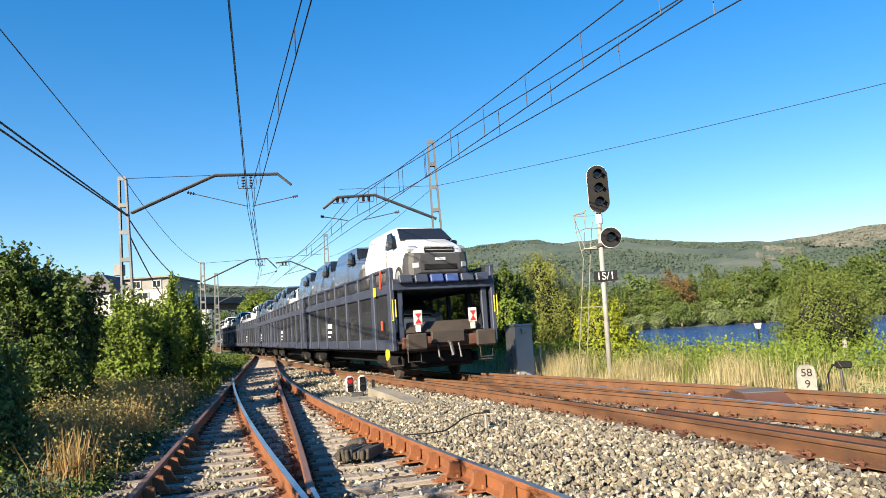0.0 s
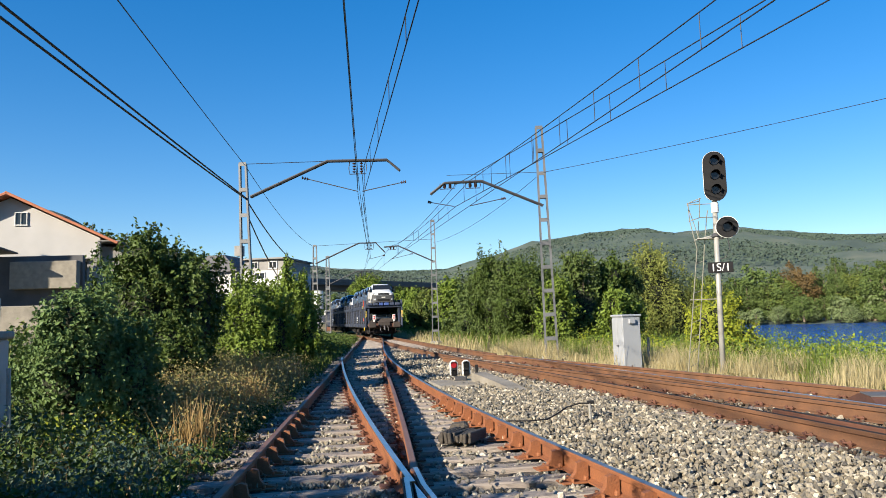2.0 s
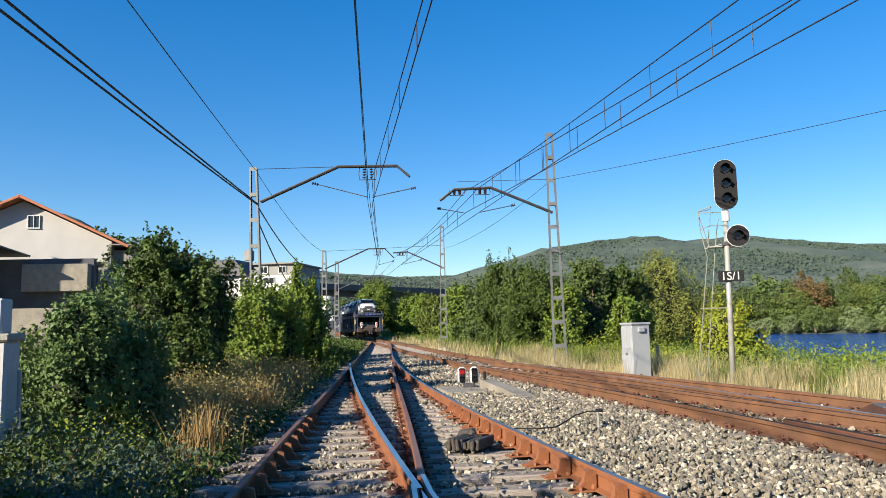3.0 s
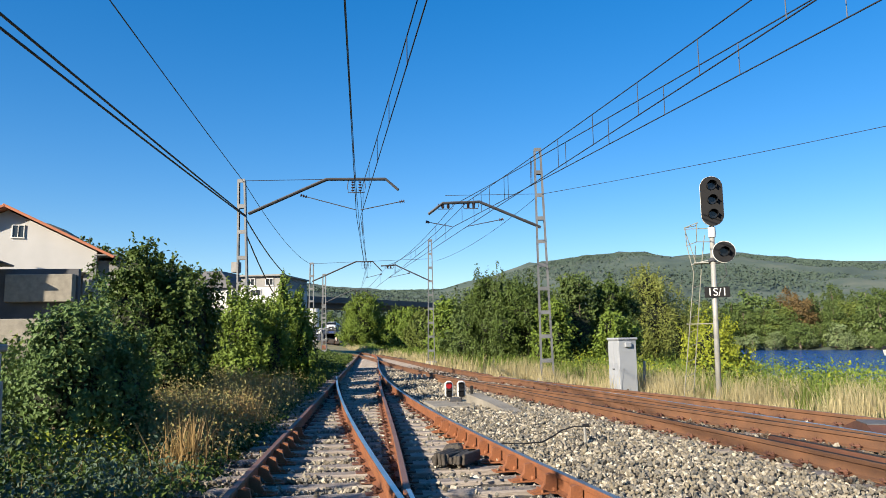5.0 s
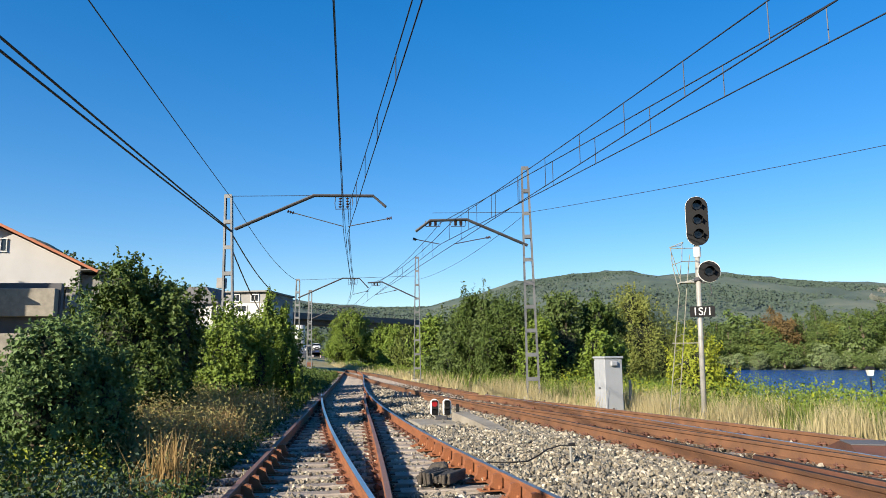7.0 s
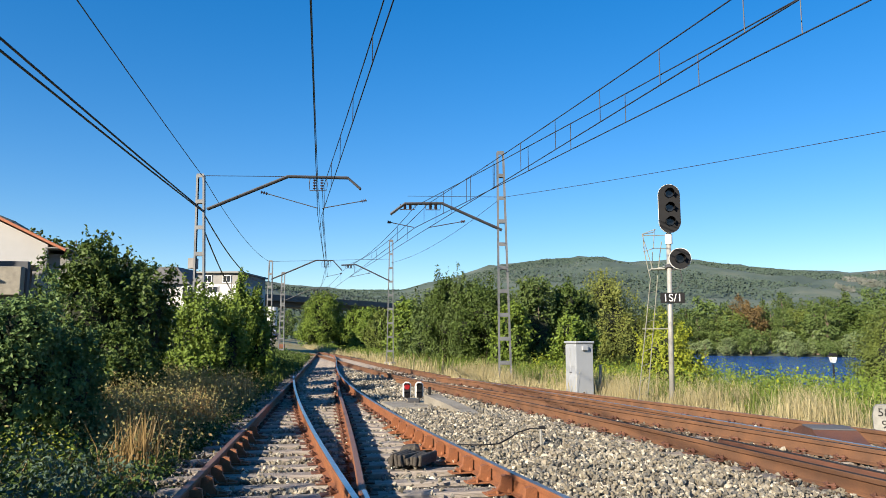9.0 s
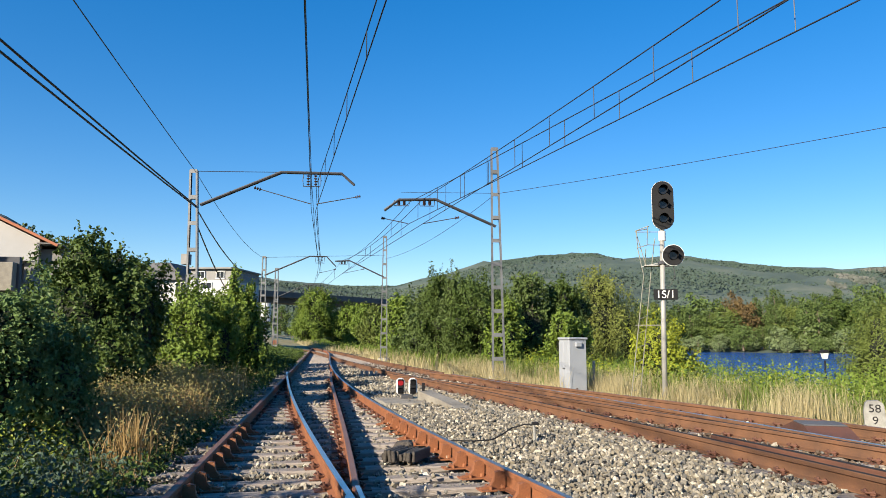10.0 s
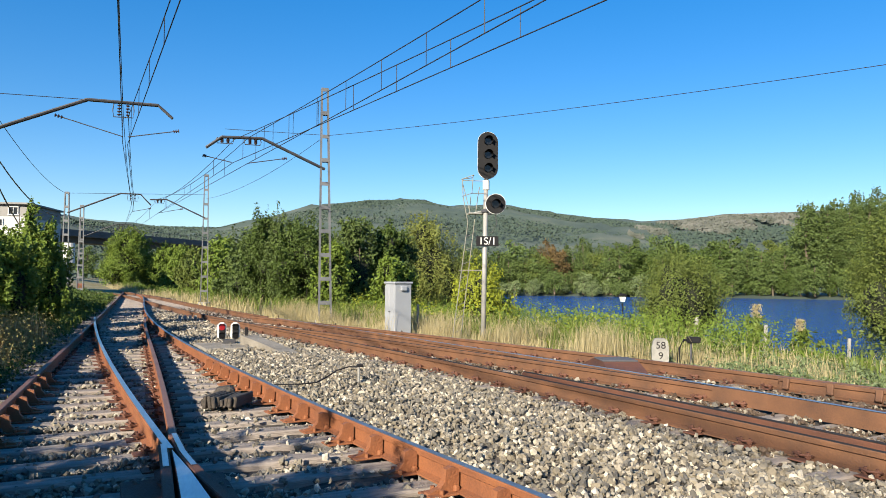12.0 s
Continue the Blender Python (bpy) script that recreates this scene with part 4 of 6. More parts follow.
for i, (x, y, h, s, m) in enumerate(row):
    z0 = float(ground_z(x, y))
    q = np.random.default_rng(300 + i)
    crown = [(x, y, z0 + h * 0.40, s * 0.6, s * 0.6, h * 0.38)]
    for k in range(8):
        a, d, u = k * 2.4 + q.uniform(-.5, .5), s * q.uniform(0.3, 0.75), q.uniform(0.2, 0.78)
        w = s * q.uniform(0.22, 0.42) * (1.25 - u * 0.7)
        crown.append((x + d * math.cos(a) * (1.2 - u), y + d * math.sin(a) * (1.2 - u), z0 + h * u, w, w, w * q.uniform(0.9, 1.5)))
    bush("roadside_shrub", "bushy deciduous shrub beyond the main line", crown, 180 if y < 50 else 70, 0.155 if y < 50 else 0.26, m, 30 + i, shoots=16, group="shrubs beyond the main line")
bush("olive_bush", "large loose olive-green willow bush", [(12.4, 46, 2.2, 2.0, 2.0, 3.3), (11.0, 45.5, 1.3, 1.7, 1.8, 2.8), (14.0, 47, 1.3, 1.8, 1.9, 2.7), (12.2, 45.5, 4.3, 1.0, 1.0, 1.2)], 170, 0.13, LEAF_WILLOW, 51)
bush("yellow_bush", "bright yellow-green leafy bush", [(8.9, 25.5, 0.6, 1.0, 1.0, 1.35), (9.7, 26, 0.2, 0.9, 0.9, 1.0)], 230, 0.11, LEAF_YELLOW, 52)
bush("bush", "loose olive-green bush above the river", [(21.6, 31.0, 0.5, 1.9, 1.8, 2.1), (23.3, 31.8, -0.2, 1.3, 1.4, 1.5), (20.7, 31, -0.3, 1.3, 1.4, 1.4), (21.4, 31.5, 1.4, 0.9, 0.9, 1.3), (22.9, 31, 1.2, 0.8, 0.8, 1.1)], 190, 0.11, LEAF_OLIVE, 53)
bush("bush", "dense green bush on the river bank", [(35.9, 31, 1.2, 2.3, 2.2, 3.6), (37.8, 32, 0, 2.2, 2.4, 3.0), (34.4, 31, 0.2, 1.4, 1.4, 2.4), (36.4, 31.5, 3.6, 1.5, 1.4, 1.9)], 190, 0.13, LEAF_OLIVE, 54)

# right-hand grass strip, weeds on the bank, woods beyond the river
def strip(n, y0, y1, d0, d1, seed, power=1.0):
    """Random places between d0 and d1 metres to the right of the main line's outer rail."""
    g = np.random.default_rng(seed)
    y = y0 + (y1 - y0) * g.uniform(0, 1, n) ** power
    edge = np.where(y < 26, M3(np.clip(y, 2, 26)), m1_of(y) + GAUGE)
    return edge + d0 + (d1 - d0) * g.uniform(0, 1, n), y


def clumped(x, y, g, scale=1.4, bias=0.0):
    k = np.sin(x * scale * 1.7 + 2 * np.sin(y * scale)) + np.sin(y * scale * 1.3 + 1.7 * np.sin(x * scale * 0.8)) + bias
    return k + g.normal(0, 0.6, len(x)) > 0


for n, y0, y1, d0, d1, h, w, sd in ((60000, 12.6, 34, 1.1, 5.0, 0.74, 0.0045, 61), (6000, 4, 14, 1.3, 6, 0.22, 0.005, 62), (9000, 8, 23, 3.5, 11, 0.42, 0.008, 68), (12000, 30, 110, 1.3, 3.4, 0.7, 0.016, 63)):
    x, y = strip(n, y0, y1, d0, d1, sd)
    k = clumped(x, y, np.random.default_rng(sd), 1.4, 0.1)
    blades("dry_grass", "tall dry straw-coloured grass beside the line", x[k], y[k], h * (0.35 + 0.85 * np.sin(x[k] * 1.1 + 2 * np.sin(y[k] * 0.9)) ** 2), GRASS_DRY, w, 0.8, sd)
for n, y0, y1, d0, d1, h, w, sd in ((5200, 14, 34, 2.6, 5.4, 0.85, 0.010, 64), (5000, 4, 24, 3.5, 12, 0.28, 0.010, 65), (7000, 30, 110, 2.4, 5.5, 0.9, 0.02, 66), (9000, 12, 60, 6, 26, 0.6, 0.016, 67)):
    x, y = strip(n, y0, y1, d0, d1, sd)
    k = clumped(x, y, np.random.default_rng(sd), 0.9, 0.1)
    blades("green_grass", "tall green grass and reeds on the river bank", x[k], y[k], np.full(k.sum(), h), GRASS, w, 0.7, sd)


def low_plants(name, label, x, y, h, size, material, seed, per=26, category="weeds"):
    """Low leafy plants: leaves gathered round each root place."""
    g = np.random.default_rng(seed)
    n = len(x)
    P = np.repeat(np.stack([x, y, ground_z(x, y)], 1), per, 0)
    off = g.normal(0, 1, (n * per, 3)) * np.repeat(h, per)[:, None] * np.array([0.38, 0.38, 0.0])
    up = g.uniform(0.03, 1, n * per) * np.repeat(h, per) * (1 - 0.4 * np.clip(np.hypot(off[:, 0], off[:, 1]) / (np.repeat(h, per) + .01), 0, 1))
    P = P + off
    P[:, 2] += up
    O = unit(off + np.array([0, -0.05, 0.25]))
    return tagged(new(name, leaf_mesh(name, P, O, size, material, r=g)), label, category, kind="stuff")


g = np.random.default_rng(71)
x, y = strip(420, 15, 42, 4.6, 11, 72)
low_plants("bramble_thicket", "green bramble and creeper thicket on the bank", x, y, g.uniform(0.6, 1.5, 420) * np.where(x > 14.5, 0.35, 1), 0.08, LEAF, 73, 140)
x, y = strip(60, 18, 34, 4.6, 8, 74)
low_plants("yellow_creeper", "yellow-green creeper leaves over the thicket", x, y, g.uniform(0.9, 1.6, 60) * np.where(x > 15, 0.5, 1), 0.10, LEAF_YELLOW, 75, 60)
x, y = strip(300, 5, 15, 1.7, 8, 176)
low_plants("creeping_weeds", "low creeping pale green weeds beside the line", x, y, g.uniform(0.08, 0.26, 300), 0.075, LEAF_GREY, 177, 55)
x, y = strip(190, 6, 24, 5, 17, 76)
low_plants("broad_leaf_weeds", "broad-leaved green weeds beyond the line", x, y, g.uniform(0.15, 0.4, 190), 0.10, LEAF_GREY, 77, 40)
x, y = strip(200, 14, 70, 12, 40, 78)
low_plants("bank_scrub", "rough green scrub above the river", x, y, g.uniform(0.6, 1.5, 200), 0.16, LEAF_OLIVE, 79, 90)
x, y = strip(260, 34, 120, 4.0, 8, 80)
low_plants("lineside_scrub", "low green scrub along the far line", x, y, g.uniform(0.5, 1.2, 260), 0.2, LEAF, 81, 70)

for i, (x, y, h) in enumerate(((20.2, 24, 2.0), (21.8, 23.4, 1.7))):
    rp = thing("reed_plume", "tall green cane with a pale feathery plume", "reed", pose(x, y, float(ground_z(x, y))))
    part("cane", Build().tube([(0, 0, 0), (0.05, 0, h * 0.9)], 0.03, 6), GRASS, rp)
    gg = np.random.default_rng(90 + i)
    q = np.stack([gg.normal(0, .22, 160), gg.normal(0, .22, 160), gg.uniform(.2, h * .85, 160)], 1)
    part("leaf", leaf_mesh("leaf", q, gg.normal(0, 1, (160, 3)), 0.55, GRASS, 0.1, 0.12, gg), GRASS, rp)
    q = np.stack([gg.normal(0.05, .09, 240), gg.normal(0, .09, 240), gg.uniform(h * .82, h * 1.1, 240)], 1)
    part("plume", leaf_mesh("plume", q, gg.normal(0, 1, (240, 3)), 0.12, GRASS_DRY, 0.1, 0.3, gg), GRASS_DRY, rp, "pale feathery plume")


# weeds between the siding and the shrubs
def bank(n, y0, y1, d0, d1, seed):
    g = np.random.default_rng(seed)
    y = y0 + (y1 - y0) * g.uniform(0, 1, n)
    return LS(y) - d0 - (d1 - d0) * g.uniform(0, 1, n), y


x, y = bank(1300, 3.5, 26, 0.55, 4.2, 101)
low_plants("green_weeds", "tangled green weeds on the shaded bank", x, y, g.uniform(0.2, 0.5, 1300) * (0.6 + 0.28 * (LS(y) - x)), 0.07, LEAF_DARK, 102, 60)
x, y = bank(170, 3.0, 9.5, 0.8, 4.5, 103)
low_plants("blue_green_weeds", "feathery blue-green weeds in the shade", x, y, g.uniform(0.35, 0.75, 170), 0.05, LEAF_BLUE, 104, 130)
x, y = bank(110, 10, 20, 0.9, 2.2, 105)
low_plants("withered_weeds", "withered brown and yellow weeds", x, y, g.uniform(0.4, 0.95, 110), 0.055, DRY_WEED, 106, 120)
x, y = bank(430, 9.5, 19, 1.0, 2.7, 107)
low_plants("light_weeds", "light green leggy weeds", x, y, g.uniform(0.4, 1.2, 430), 0.042, LEAF_PALE, 108, 180)
gy = np.random.default_rng(113)
low_plants("yellow_weeds", "bright yellow-green creeper at the foot of the ivy", gy.normal(-4.6, 0.18, 9), gy.normal(8.7, 0.2, 9), gy.uniform(0.4, 0.7, 9), 0.05, LEAF_YELLOW, 114, 90)
x, y = bank(36, 3.6, 8, 0.6, 1.6, 109)
low_plants("bright_weeds", "small bright green creeping weeds by the rail", x, y, g.uniform(0.08, 0.2, 36), 0.06, LEAF, 110, 80)
for cx, cy, h, n in ((-3.3, 8.9, 0.8, 300), (-3.75, 12.6, 0.9, 220), (-4.2, 14.4, 0.9, 160)):
    gg = np.random.default_rng(int(n))
    blades("dry_weed_tuft", "tuft of dry straw-coloured weeds on the bank", gg.normal(cx, .14, n), gg.normal(cy, .14, n), np.full(n, h), DRY_WEED, 0.008, 0.45, n, category="dry weeds")
gs = np.random.default_rng(131)
for k in range(26):
    y0 = gs.uniform(8.5, 20)
    x0 = float(LS(y0)) - gs.uniform(0.7, 2.6)
    blades("weed_stalks", "bunch of tall pale withered weed stalks", gs.normal(x0, .12, 46), gs.normal(y0, .12, 46), np.full(46, gs.uniform(0.6, 1.15)), GRASS_DRY if k % 3 == 0 else DRY_WEED, 0.006, 0.55, 140 + k, category="dry weeds")
x, y = bank(2600, 4, 22, 0.6, 3.5, 111)
blades("bank_grass", "thin half-dry grass among the weeds", x, y, np.full(2600, 0.5), DRY_WEED, 0.005, 0.7, 112)

x, y = bank(700, 26, 62, 0.6, 4.5, 115)
low_plants("siding_scrub", "rough green scrub along the far siding", x, y, g.uniform(0.3, 0.9, 700), 0.13, LEAF_DARK, 116, 60)
x, y = bank(4000, 22, 62, 0.5, 3.0, 117)
blades("siding_grass", "half-dry grass along the far siding", x, y, np.full(4000, 0.55), GRASS, 0.014, 0.7, 118)

# woods beyond the river: rows of trees, grey willows at the water's edge, tall poplars
TREES = {}
g = np.random.default_rng(120)


def far_tree(az, r, h, kind, mt, group):
    """Copies one of a few built trees of a kind, turned and placed."""
    x, y = r * math.sin(radians(az)), r * math.cos(radians(az))
    z = max(float(ground_z(x, y)), WATER_Z - 0.2)
    key = (kind, mt.name, int(g.integers(0, 3)))
    if key not in TREES:
        tall = kind == "poplar"
        TREES[key] = (tree(kind, {"poplar": "tall dense green poplar", "willow": "rounded grey-green willow by the water", "broad_tree": "broad green riverside tree"}[kind] + (", reddish brown" if mt is LEAF_RED else " across the river"), x, y, h, h * (0.2 if tall else 0.36 if kind == "broad_tree" else 0.6), mt, 200 + len(TREES), 5.5 if tall else 3.4 if kind != "willow" else 4.5, 0.6 if tall else 0.8 if kind != "willow" else 0.55, tall, 0.35, group, z), h)
        return
    src, h0 = TREES[key]
    t = copy_thing(src, pose(x, y, z, 0, 0, float(g.uniform(0, 360))))
    s = h / h0
    t.scale = (s, s, s * float(g.uniform(0.92, 1.08)))


for i in range(64):
    az = 12 + 43 * i / 63 + g.uniform(-.3, .3)
    back = i % 2
    top = np.interp(az, [12, 17, 20, 26, 33, 38, 42.5, 43.5, 46, 55], [2.4, 2.5, 2.9, 3.6, 3.6, 3.7, 3.4, 5.9, 6.4, 6.5])
    r = SHORE + 12 + 26 * back + g.uniform(0, 10)
    h = r * math.tan(radians(top)) + 5.5
    pop = az > 43 or (az > 24 and az < 33 and back)
    far_tree(az, r, h * float(g.uniform(0.85, 1.04)) * (1.02 if az > 43 else 1 if back else 0.86), "poplar" if pop else "broad_tree", LEAF_RED if i in (19, 20) else LEAF_POPLAR if az > 43 or pop else (LEAF_FAR, LEAF_POPLAR, LEAF_OLIVE, LEAF_DARK)[int(g.integers(0, 4))], "trees across the river")
for i in range(30):
    far_tree(16 + 17 * i / 29 + g.uniform(-.6, .6), SHORE + 2 + g.uniform(0, 9), float(g.uniform(3.5, 9)), "willow", LEAF_GREY if i % 3 else LEAF_FAR, "willows across the river")
for i in range(34):
    far_tree(24 + 30 * i / 33, SHORE + 6 + g.uniform(0, 6), float(g.uniform(7, 17)), "broad_tree", (LEAF_FAR, LEAF_POPLAR, LEAF_DARK)[i % 3], "trees across the river")
for i in range(20):
    far_tree(-13 + 28 * i / 19 + g.uniform(-.4, .4), 190 + g.uniform(0, 70), float(g.uniform(8, 12)), "broad_tree", LEAF_FAR, "trees in the valley")

n = 150000
az, r = np.radians(g.uniform(-55, 62, n)), 420 + 2200 * g.uniform(0, 1, n) ** 0.8
x, y = r * np.sin(az), r * np.cos(az)
k = np.sin(x / 130 + 2 * np.sin(y / 210)) + np.sin(y / 90 + x / 160) + g.normal(0, 0.8, n) > -0.55
k &= ~bare_hill(x, y) | (g.uniform(0, 1, n) < 0.12)
x, y, r = x[k], y[k], r[k]
q = np.stack([x, y, ground_z(x, y) + g.uniform(1, 7, len(x))], 1)
# these woods' greens are blued too, as haze painted into the leaves
tagged(new("hill_woods", leaf_mesh("hill_woods", q, np.tile([-0.4, -0.5, 0.6], (len(x), 1)), 6.5, mat("haze_blued_hill_woods", (0.028, 0.048, 0.037), (0.084, 0.108, 0.076), 0.01, 0.95, island=True, c=(0.050, 0.074, 0.053)), 0.1, 0.8, g)), "wooded slopes of the distant hills", "woods", kind="stuff")

n = 30000
az, r = np.radians(g.uniform(30, 48, n)), g.uniform(1400, 2750, n)
x, y = r * np.sin(az), r * np.cos(az)
k = bare_hill(x, y)
q = np.stack([x[k], y[k], ground_z(x[k], y[k]) + g.uniform(2, 7, k.sum())], 1)
tagged(new("bare_slope", leaf_mesh("bare_slope", q, np.tile([-0.4, -0.5, 0.6], (k.sum(), 1)), 14, BARE, 0.1, 0.8, g)), "bare rocky slope on the far hill", "hillside", kind="stuff")


for i in range(15):
    az, r = -31 + 1.15 * i + g.uniform(-.4, .4), 118 + g.uniform(0, 16)
    x, y = r * math.sin(radians(az)), r * math.cos(radians(az))
    top = float(np.interp(az, [-31, -27, -24, -21, -18, -14], [8.6, 8.2, 7.4, 6.4, 5.6, 5.2]))
    h = r * math.tan(radians(top)) + 1.35 - float(ground_z(x, y))
    tree("hillside_tree", "dark green tree on the slope behind the houses", x, y, h * g.uniform(0.9, 1.05), 4.2, LEAF_DARK, 400 + i, 5, 0.55, False, 0.3, "trees behind the houses")

# ---- line-side equipment ----
def text_mesh(word, size, material):
    c = bpy.data.curves.new("lettering", "FONT")
    c.body, c.size, c.align_x, c.align_y, c.extrude = word, size, "CENTER", "CENTER", 0.003
    o = bpy.data.objects.new("lettering", c)
    scene.collection.objects.link(o)
    bpy.context.view_layer.update()
    me = bpy.data.meshes.new_from_object(o.evaluated_get(bpy.context.evaluated_depsgraph_get()))
    bpy.data.objects.remove(o)
    me.materials.clear()
    me.materials.append(material)
    return me


def stadium(w, h, n=10):
    r = w / 2
    top = [(r * math.cos(math.pi * i / n), h / 2 - r + r * math.sin(math.pi * i / n)) for i in range(n + 1)]
    return top + [(-x, -z) for x, z in top]


def visor(x, z, r, t, parent=None):
    """A hood over a signal lamp, open below, and the lamp glass in it."""
    v = Build()
    n = 12
    vs, fs = [], []
    for i in range(n + 1):
        a = radians(-35 + 250 * i / n)
        for y, k in ((-0.02, 1.0), (-0.26 if 0.2 < i / n < 0.8 else -0.16, 0.92)):
            for d in (0.0, 0.010):
                vs.append((x + (r * k - d) * math.cos(a), y, z + (r * k - d) * math.sin(a)))
        if i:
            b, c = (i - 1) * 4, i * 4
            fs += [(b, b + 2, c + 2, c), (b + 1, c + 1, c + 3, b + 3), (b + 2, b + 3, c + 3, c + 2)]
    v.add(vs, fs)
    hood = part("visor", v, BLACK, parent or t)
    part("lens", Build().tube([(x, -0.045, z), (x, -0.05, z)], r * 0.82, 16), LENS, hood, "dark unlit signal glass")
    return hood


sig = thing("railway_signal", "tall colour-light signal with three unlit lamps and a lower round lamp", "railway signal", pose(6.34, 17.5, 0, 0, 0, -14))
part("post", Build().tube([(-0.05, 0.12, -0.7), (0.02, 0.12, 4.05)], [0.068, 0.06], 14), POST, sig, "pale painted steel post", True)
part("collar", Build().tube([(0.02, 0.12, 3.75), (0.02, 0.12, 4.0)], 0.09, 14), WHITE, sig)
head = part("signal_head", Build().prism([(x + 0.05, z + 4.64) for x, z in stadium(0.52, 1.23)], 0.06), BLACK, sig, "matt black oval signal head")
part("white_rim", Build().prism([(x + 0.05, z + 4.64) for x, z in stadium(0.536, 1.246)], 0.045, pose(0, 0.012, 0)), WHITE, head, "white painted rim")
part("lamp_case", Build().box((0.05, 0.16, 4.64), (0.36, 0.26, 1.1), bevel=0.05), BLACK, head)
for z in (5.02, 4.66, 4.30):
    visor(0.06, z, 0.125, sig, head)
disc = part("round_lamp", Build().tube([(0.26, -0.03, 3.365), (0.26, 0.03, 3.365)], 0.255, 28), BLACK, sig, "round black backing disc")
part("white_rim", Build().tube([(0.26, -0.012, 3.365), (0.26, 0.035, 3.365)], 0.270, 28), WHITE, disc)
visor(0.26, 3.365, 0.13, sig, disc)
part("bracket", Build().tube([(0.0, 0.12, 3.12), (0.14, 0.1, 3.1), (0.26, 0.06, 3.2)], 0.025, 6).tube([(0.0, 0.10, 3.12), (0.0, 0.14, 3.2)], 0.1, 10), ARM, sig)
part("conduit", Build().tube([(0.26, 0.06, 3.1), (0.30, 0.08, 2.85), (0.18, 0.1, 2.62), (0.04, 0.1, 2.6)], 0.012, 6), ARM, sig)
plate = part("name_plate", Build().box((0.05, 0.03, 2.39), (0.58, 0.02, 0.26), bevel=0.006), BLACK, sig, "black plate with white characters")
part("lettering", text_mesh("1S/1", 0.27, WHITE), WHITE, plate, "white characters", m=pose(0.05, 0.017, 2.385, 90, 0, 0))
lad = Build()
for pts in ([(-0.86, 0.35, -0.4), (-0.45, 0.2, 2.88), (-0.58, 0.2, 3.58), (-0.60, 0.2, 4.05)], [(-0.62, 0.5, -0.3), (-0.26, 0.35, 2.95), (-0.16, 0.35, 3.7), (-0.13, 0.35, 3.85)]):
    lad.tube(pts, 0.013, 6)
part("ladder_rail", lad, LADDER, sig, "slender bent ladder rails")
for i in range(9):
    s = i / 9
    part("rung", Build().tube([(-0.86 + 0.41 * s, 0.35 - 0.15 * s, -0.4 + 3.28 * s), (-0.62 + 0.36 * s, 0.5 - 0.15 * s, -0.3 + 3.25 * s)], 0.008, 5), LADDER, sig)
part("tie_bar", Build().tube([(-0.68, 0.3, 1.63), (-0.02, 0.14, 1.63)], 0.014, 6), LADDER, sig)
part("platform", Build().box((-0.22, 0.25, 3.13), (0.44, 0.3, 0.03), bevel=0.004).tube([(-0.5, 0.2, 3.1), (-0.03, 0.14, 3.2)], 0.014, 6), POST, sig)
cage = Build()
for pts in ([(-0.60, 0.2, 3.58), (-0.35, 0.0, 3.64), (-0.05, 0.1, 3.64)], [(-0.62, 0.2, 4.03), (-0.30, 0.05, 4.13), (-0.33, 0.4, 4.1), (-0.62, 0.2, 4.03)], [(-0.33, 0.05, 4.13), (-0.36, 0.05, 3.64)], [(-0.62, 0.2, 4.03), (-0.38, 0.2, 3.1)], [(-0.6, 0.2, 4.0), (-0.02, 0.14, 3.98)], [(-0.36, 0.4, 3.6), (-0.40, 0.4, 3.1)]):
    cage.tube(pts, 0.011, 5)
part("guard_rail", cage, LADDER, sig)

cab = thing("relay_cabinet", "pale grey metal relay cabinet in dry grass", "cabinet", pose(4.90, 21.3, -0.45, 0, 0, -72))
part("body", Build().box((0, 0, 0.86), (0.58, 0.58, 1.68), bevel=0.012), CABINET, cab)
part("roof", Build().box((0, 0, 1.73), (0.66, 0.66, 0.07), bevel=0.02), CABINET, cab)
for x in (-0.145, 0.145):
    d = part("door", Build().box((x, -0.297, 0.88), (0.272, 0.018, 1.52), bevel=0.006), CABINET, cab)
    part("louvre_panel", Build().box((x, -0.31, 1.3), (0.19, 0.012, 0.55), bevel=0.004).box((x, -0.31, 0.5), (0.19, 0.012, 0.5), bevel=0.004), CABINET, d)
part("handle", Build().box((0.02, -0.325, 0.86), (0.10, 0.03, 0.03), bevel=0.008), ARM, cab, "dark lever handle")
part("vent_box", Build().box((0.325, 0.0, 1.56), (0.08, 0.2, 0.14), bevel=0.015), CABINET, cab)
part("plinth", Build().box((0, 0, -0.05), (0.66, 0.66, 0.2), bevel=0.02), CONCRETE, cab)
sp = thing("marker_post", "short pale square post beside the cabinet", "post", pose(5.65, 21.8, -0.5))
part("post", Build().box((0, 0, 0.55), (0.07, 0.07, 1.1), bevel=0.01), STONE_WHITE, sp)

km = thing("kilometre_post", "whitewashed stone kilometre marker with black numerals", "marker stone", pose(8.23, 12.5, -0.5, 0, 0, -28))
part("stone", Build().prism([(-0.165, 0), (0.175, 0), (0.185, 0.6), (0.16, 0.77), (0.09, 0.82), (-0.10, 0.815), (-0.15, 0.76), (-0.18, 0.6)], 0.16), STONE_WHITE, km)
part("numeral", text_mesh("58", 0.22, BLACK), BLACK, km, "black painted numerals", m=pose(0.01, -0.083, 0.66, 90, 0, 0))
part("numeral", text_mesh("9", 0.22, BLACK), BLACK, km, "black painted numeral", m=pose(0.01, -0.083, 0.43, 90, 0, 0))
km.scale = (0.9, 0.9, 0.9)
tb = thing("track_box", "small black track connection box with a looping cable", "junction box", pose(9.02, 12.6, -0.5, 0, 0, -20))
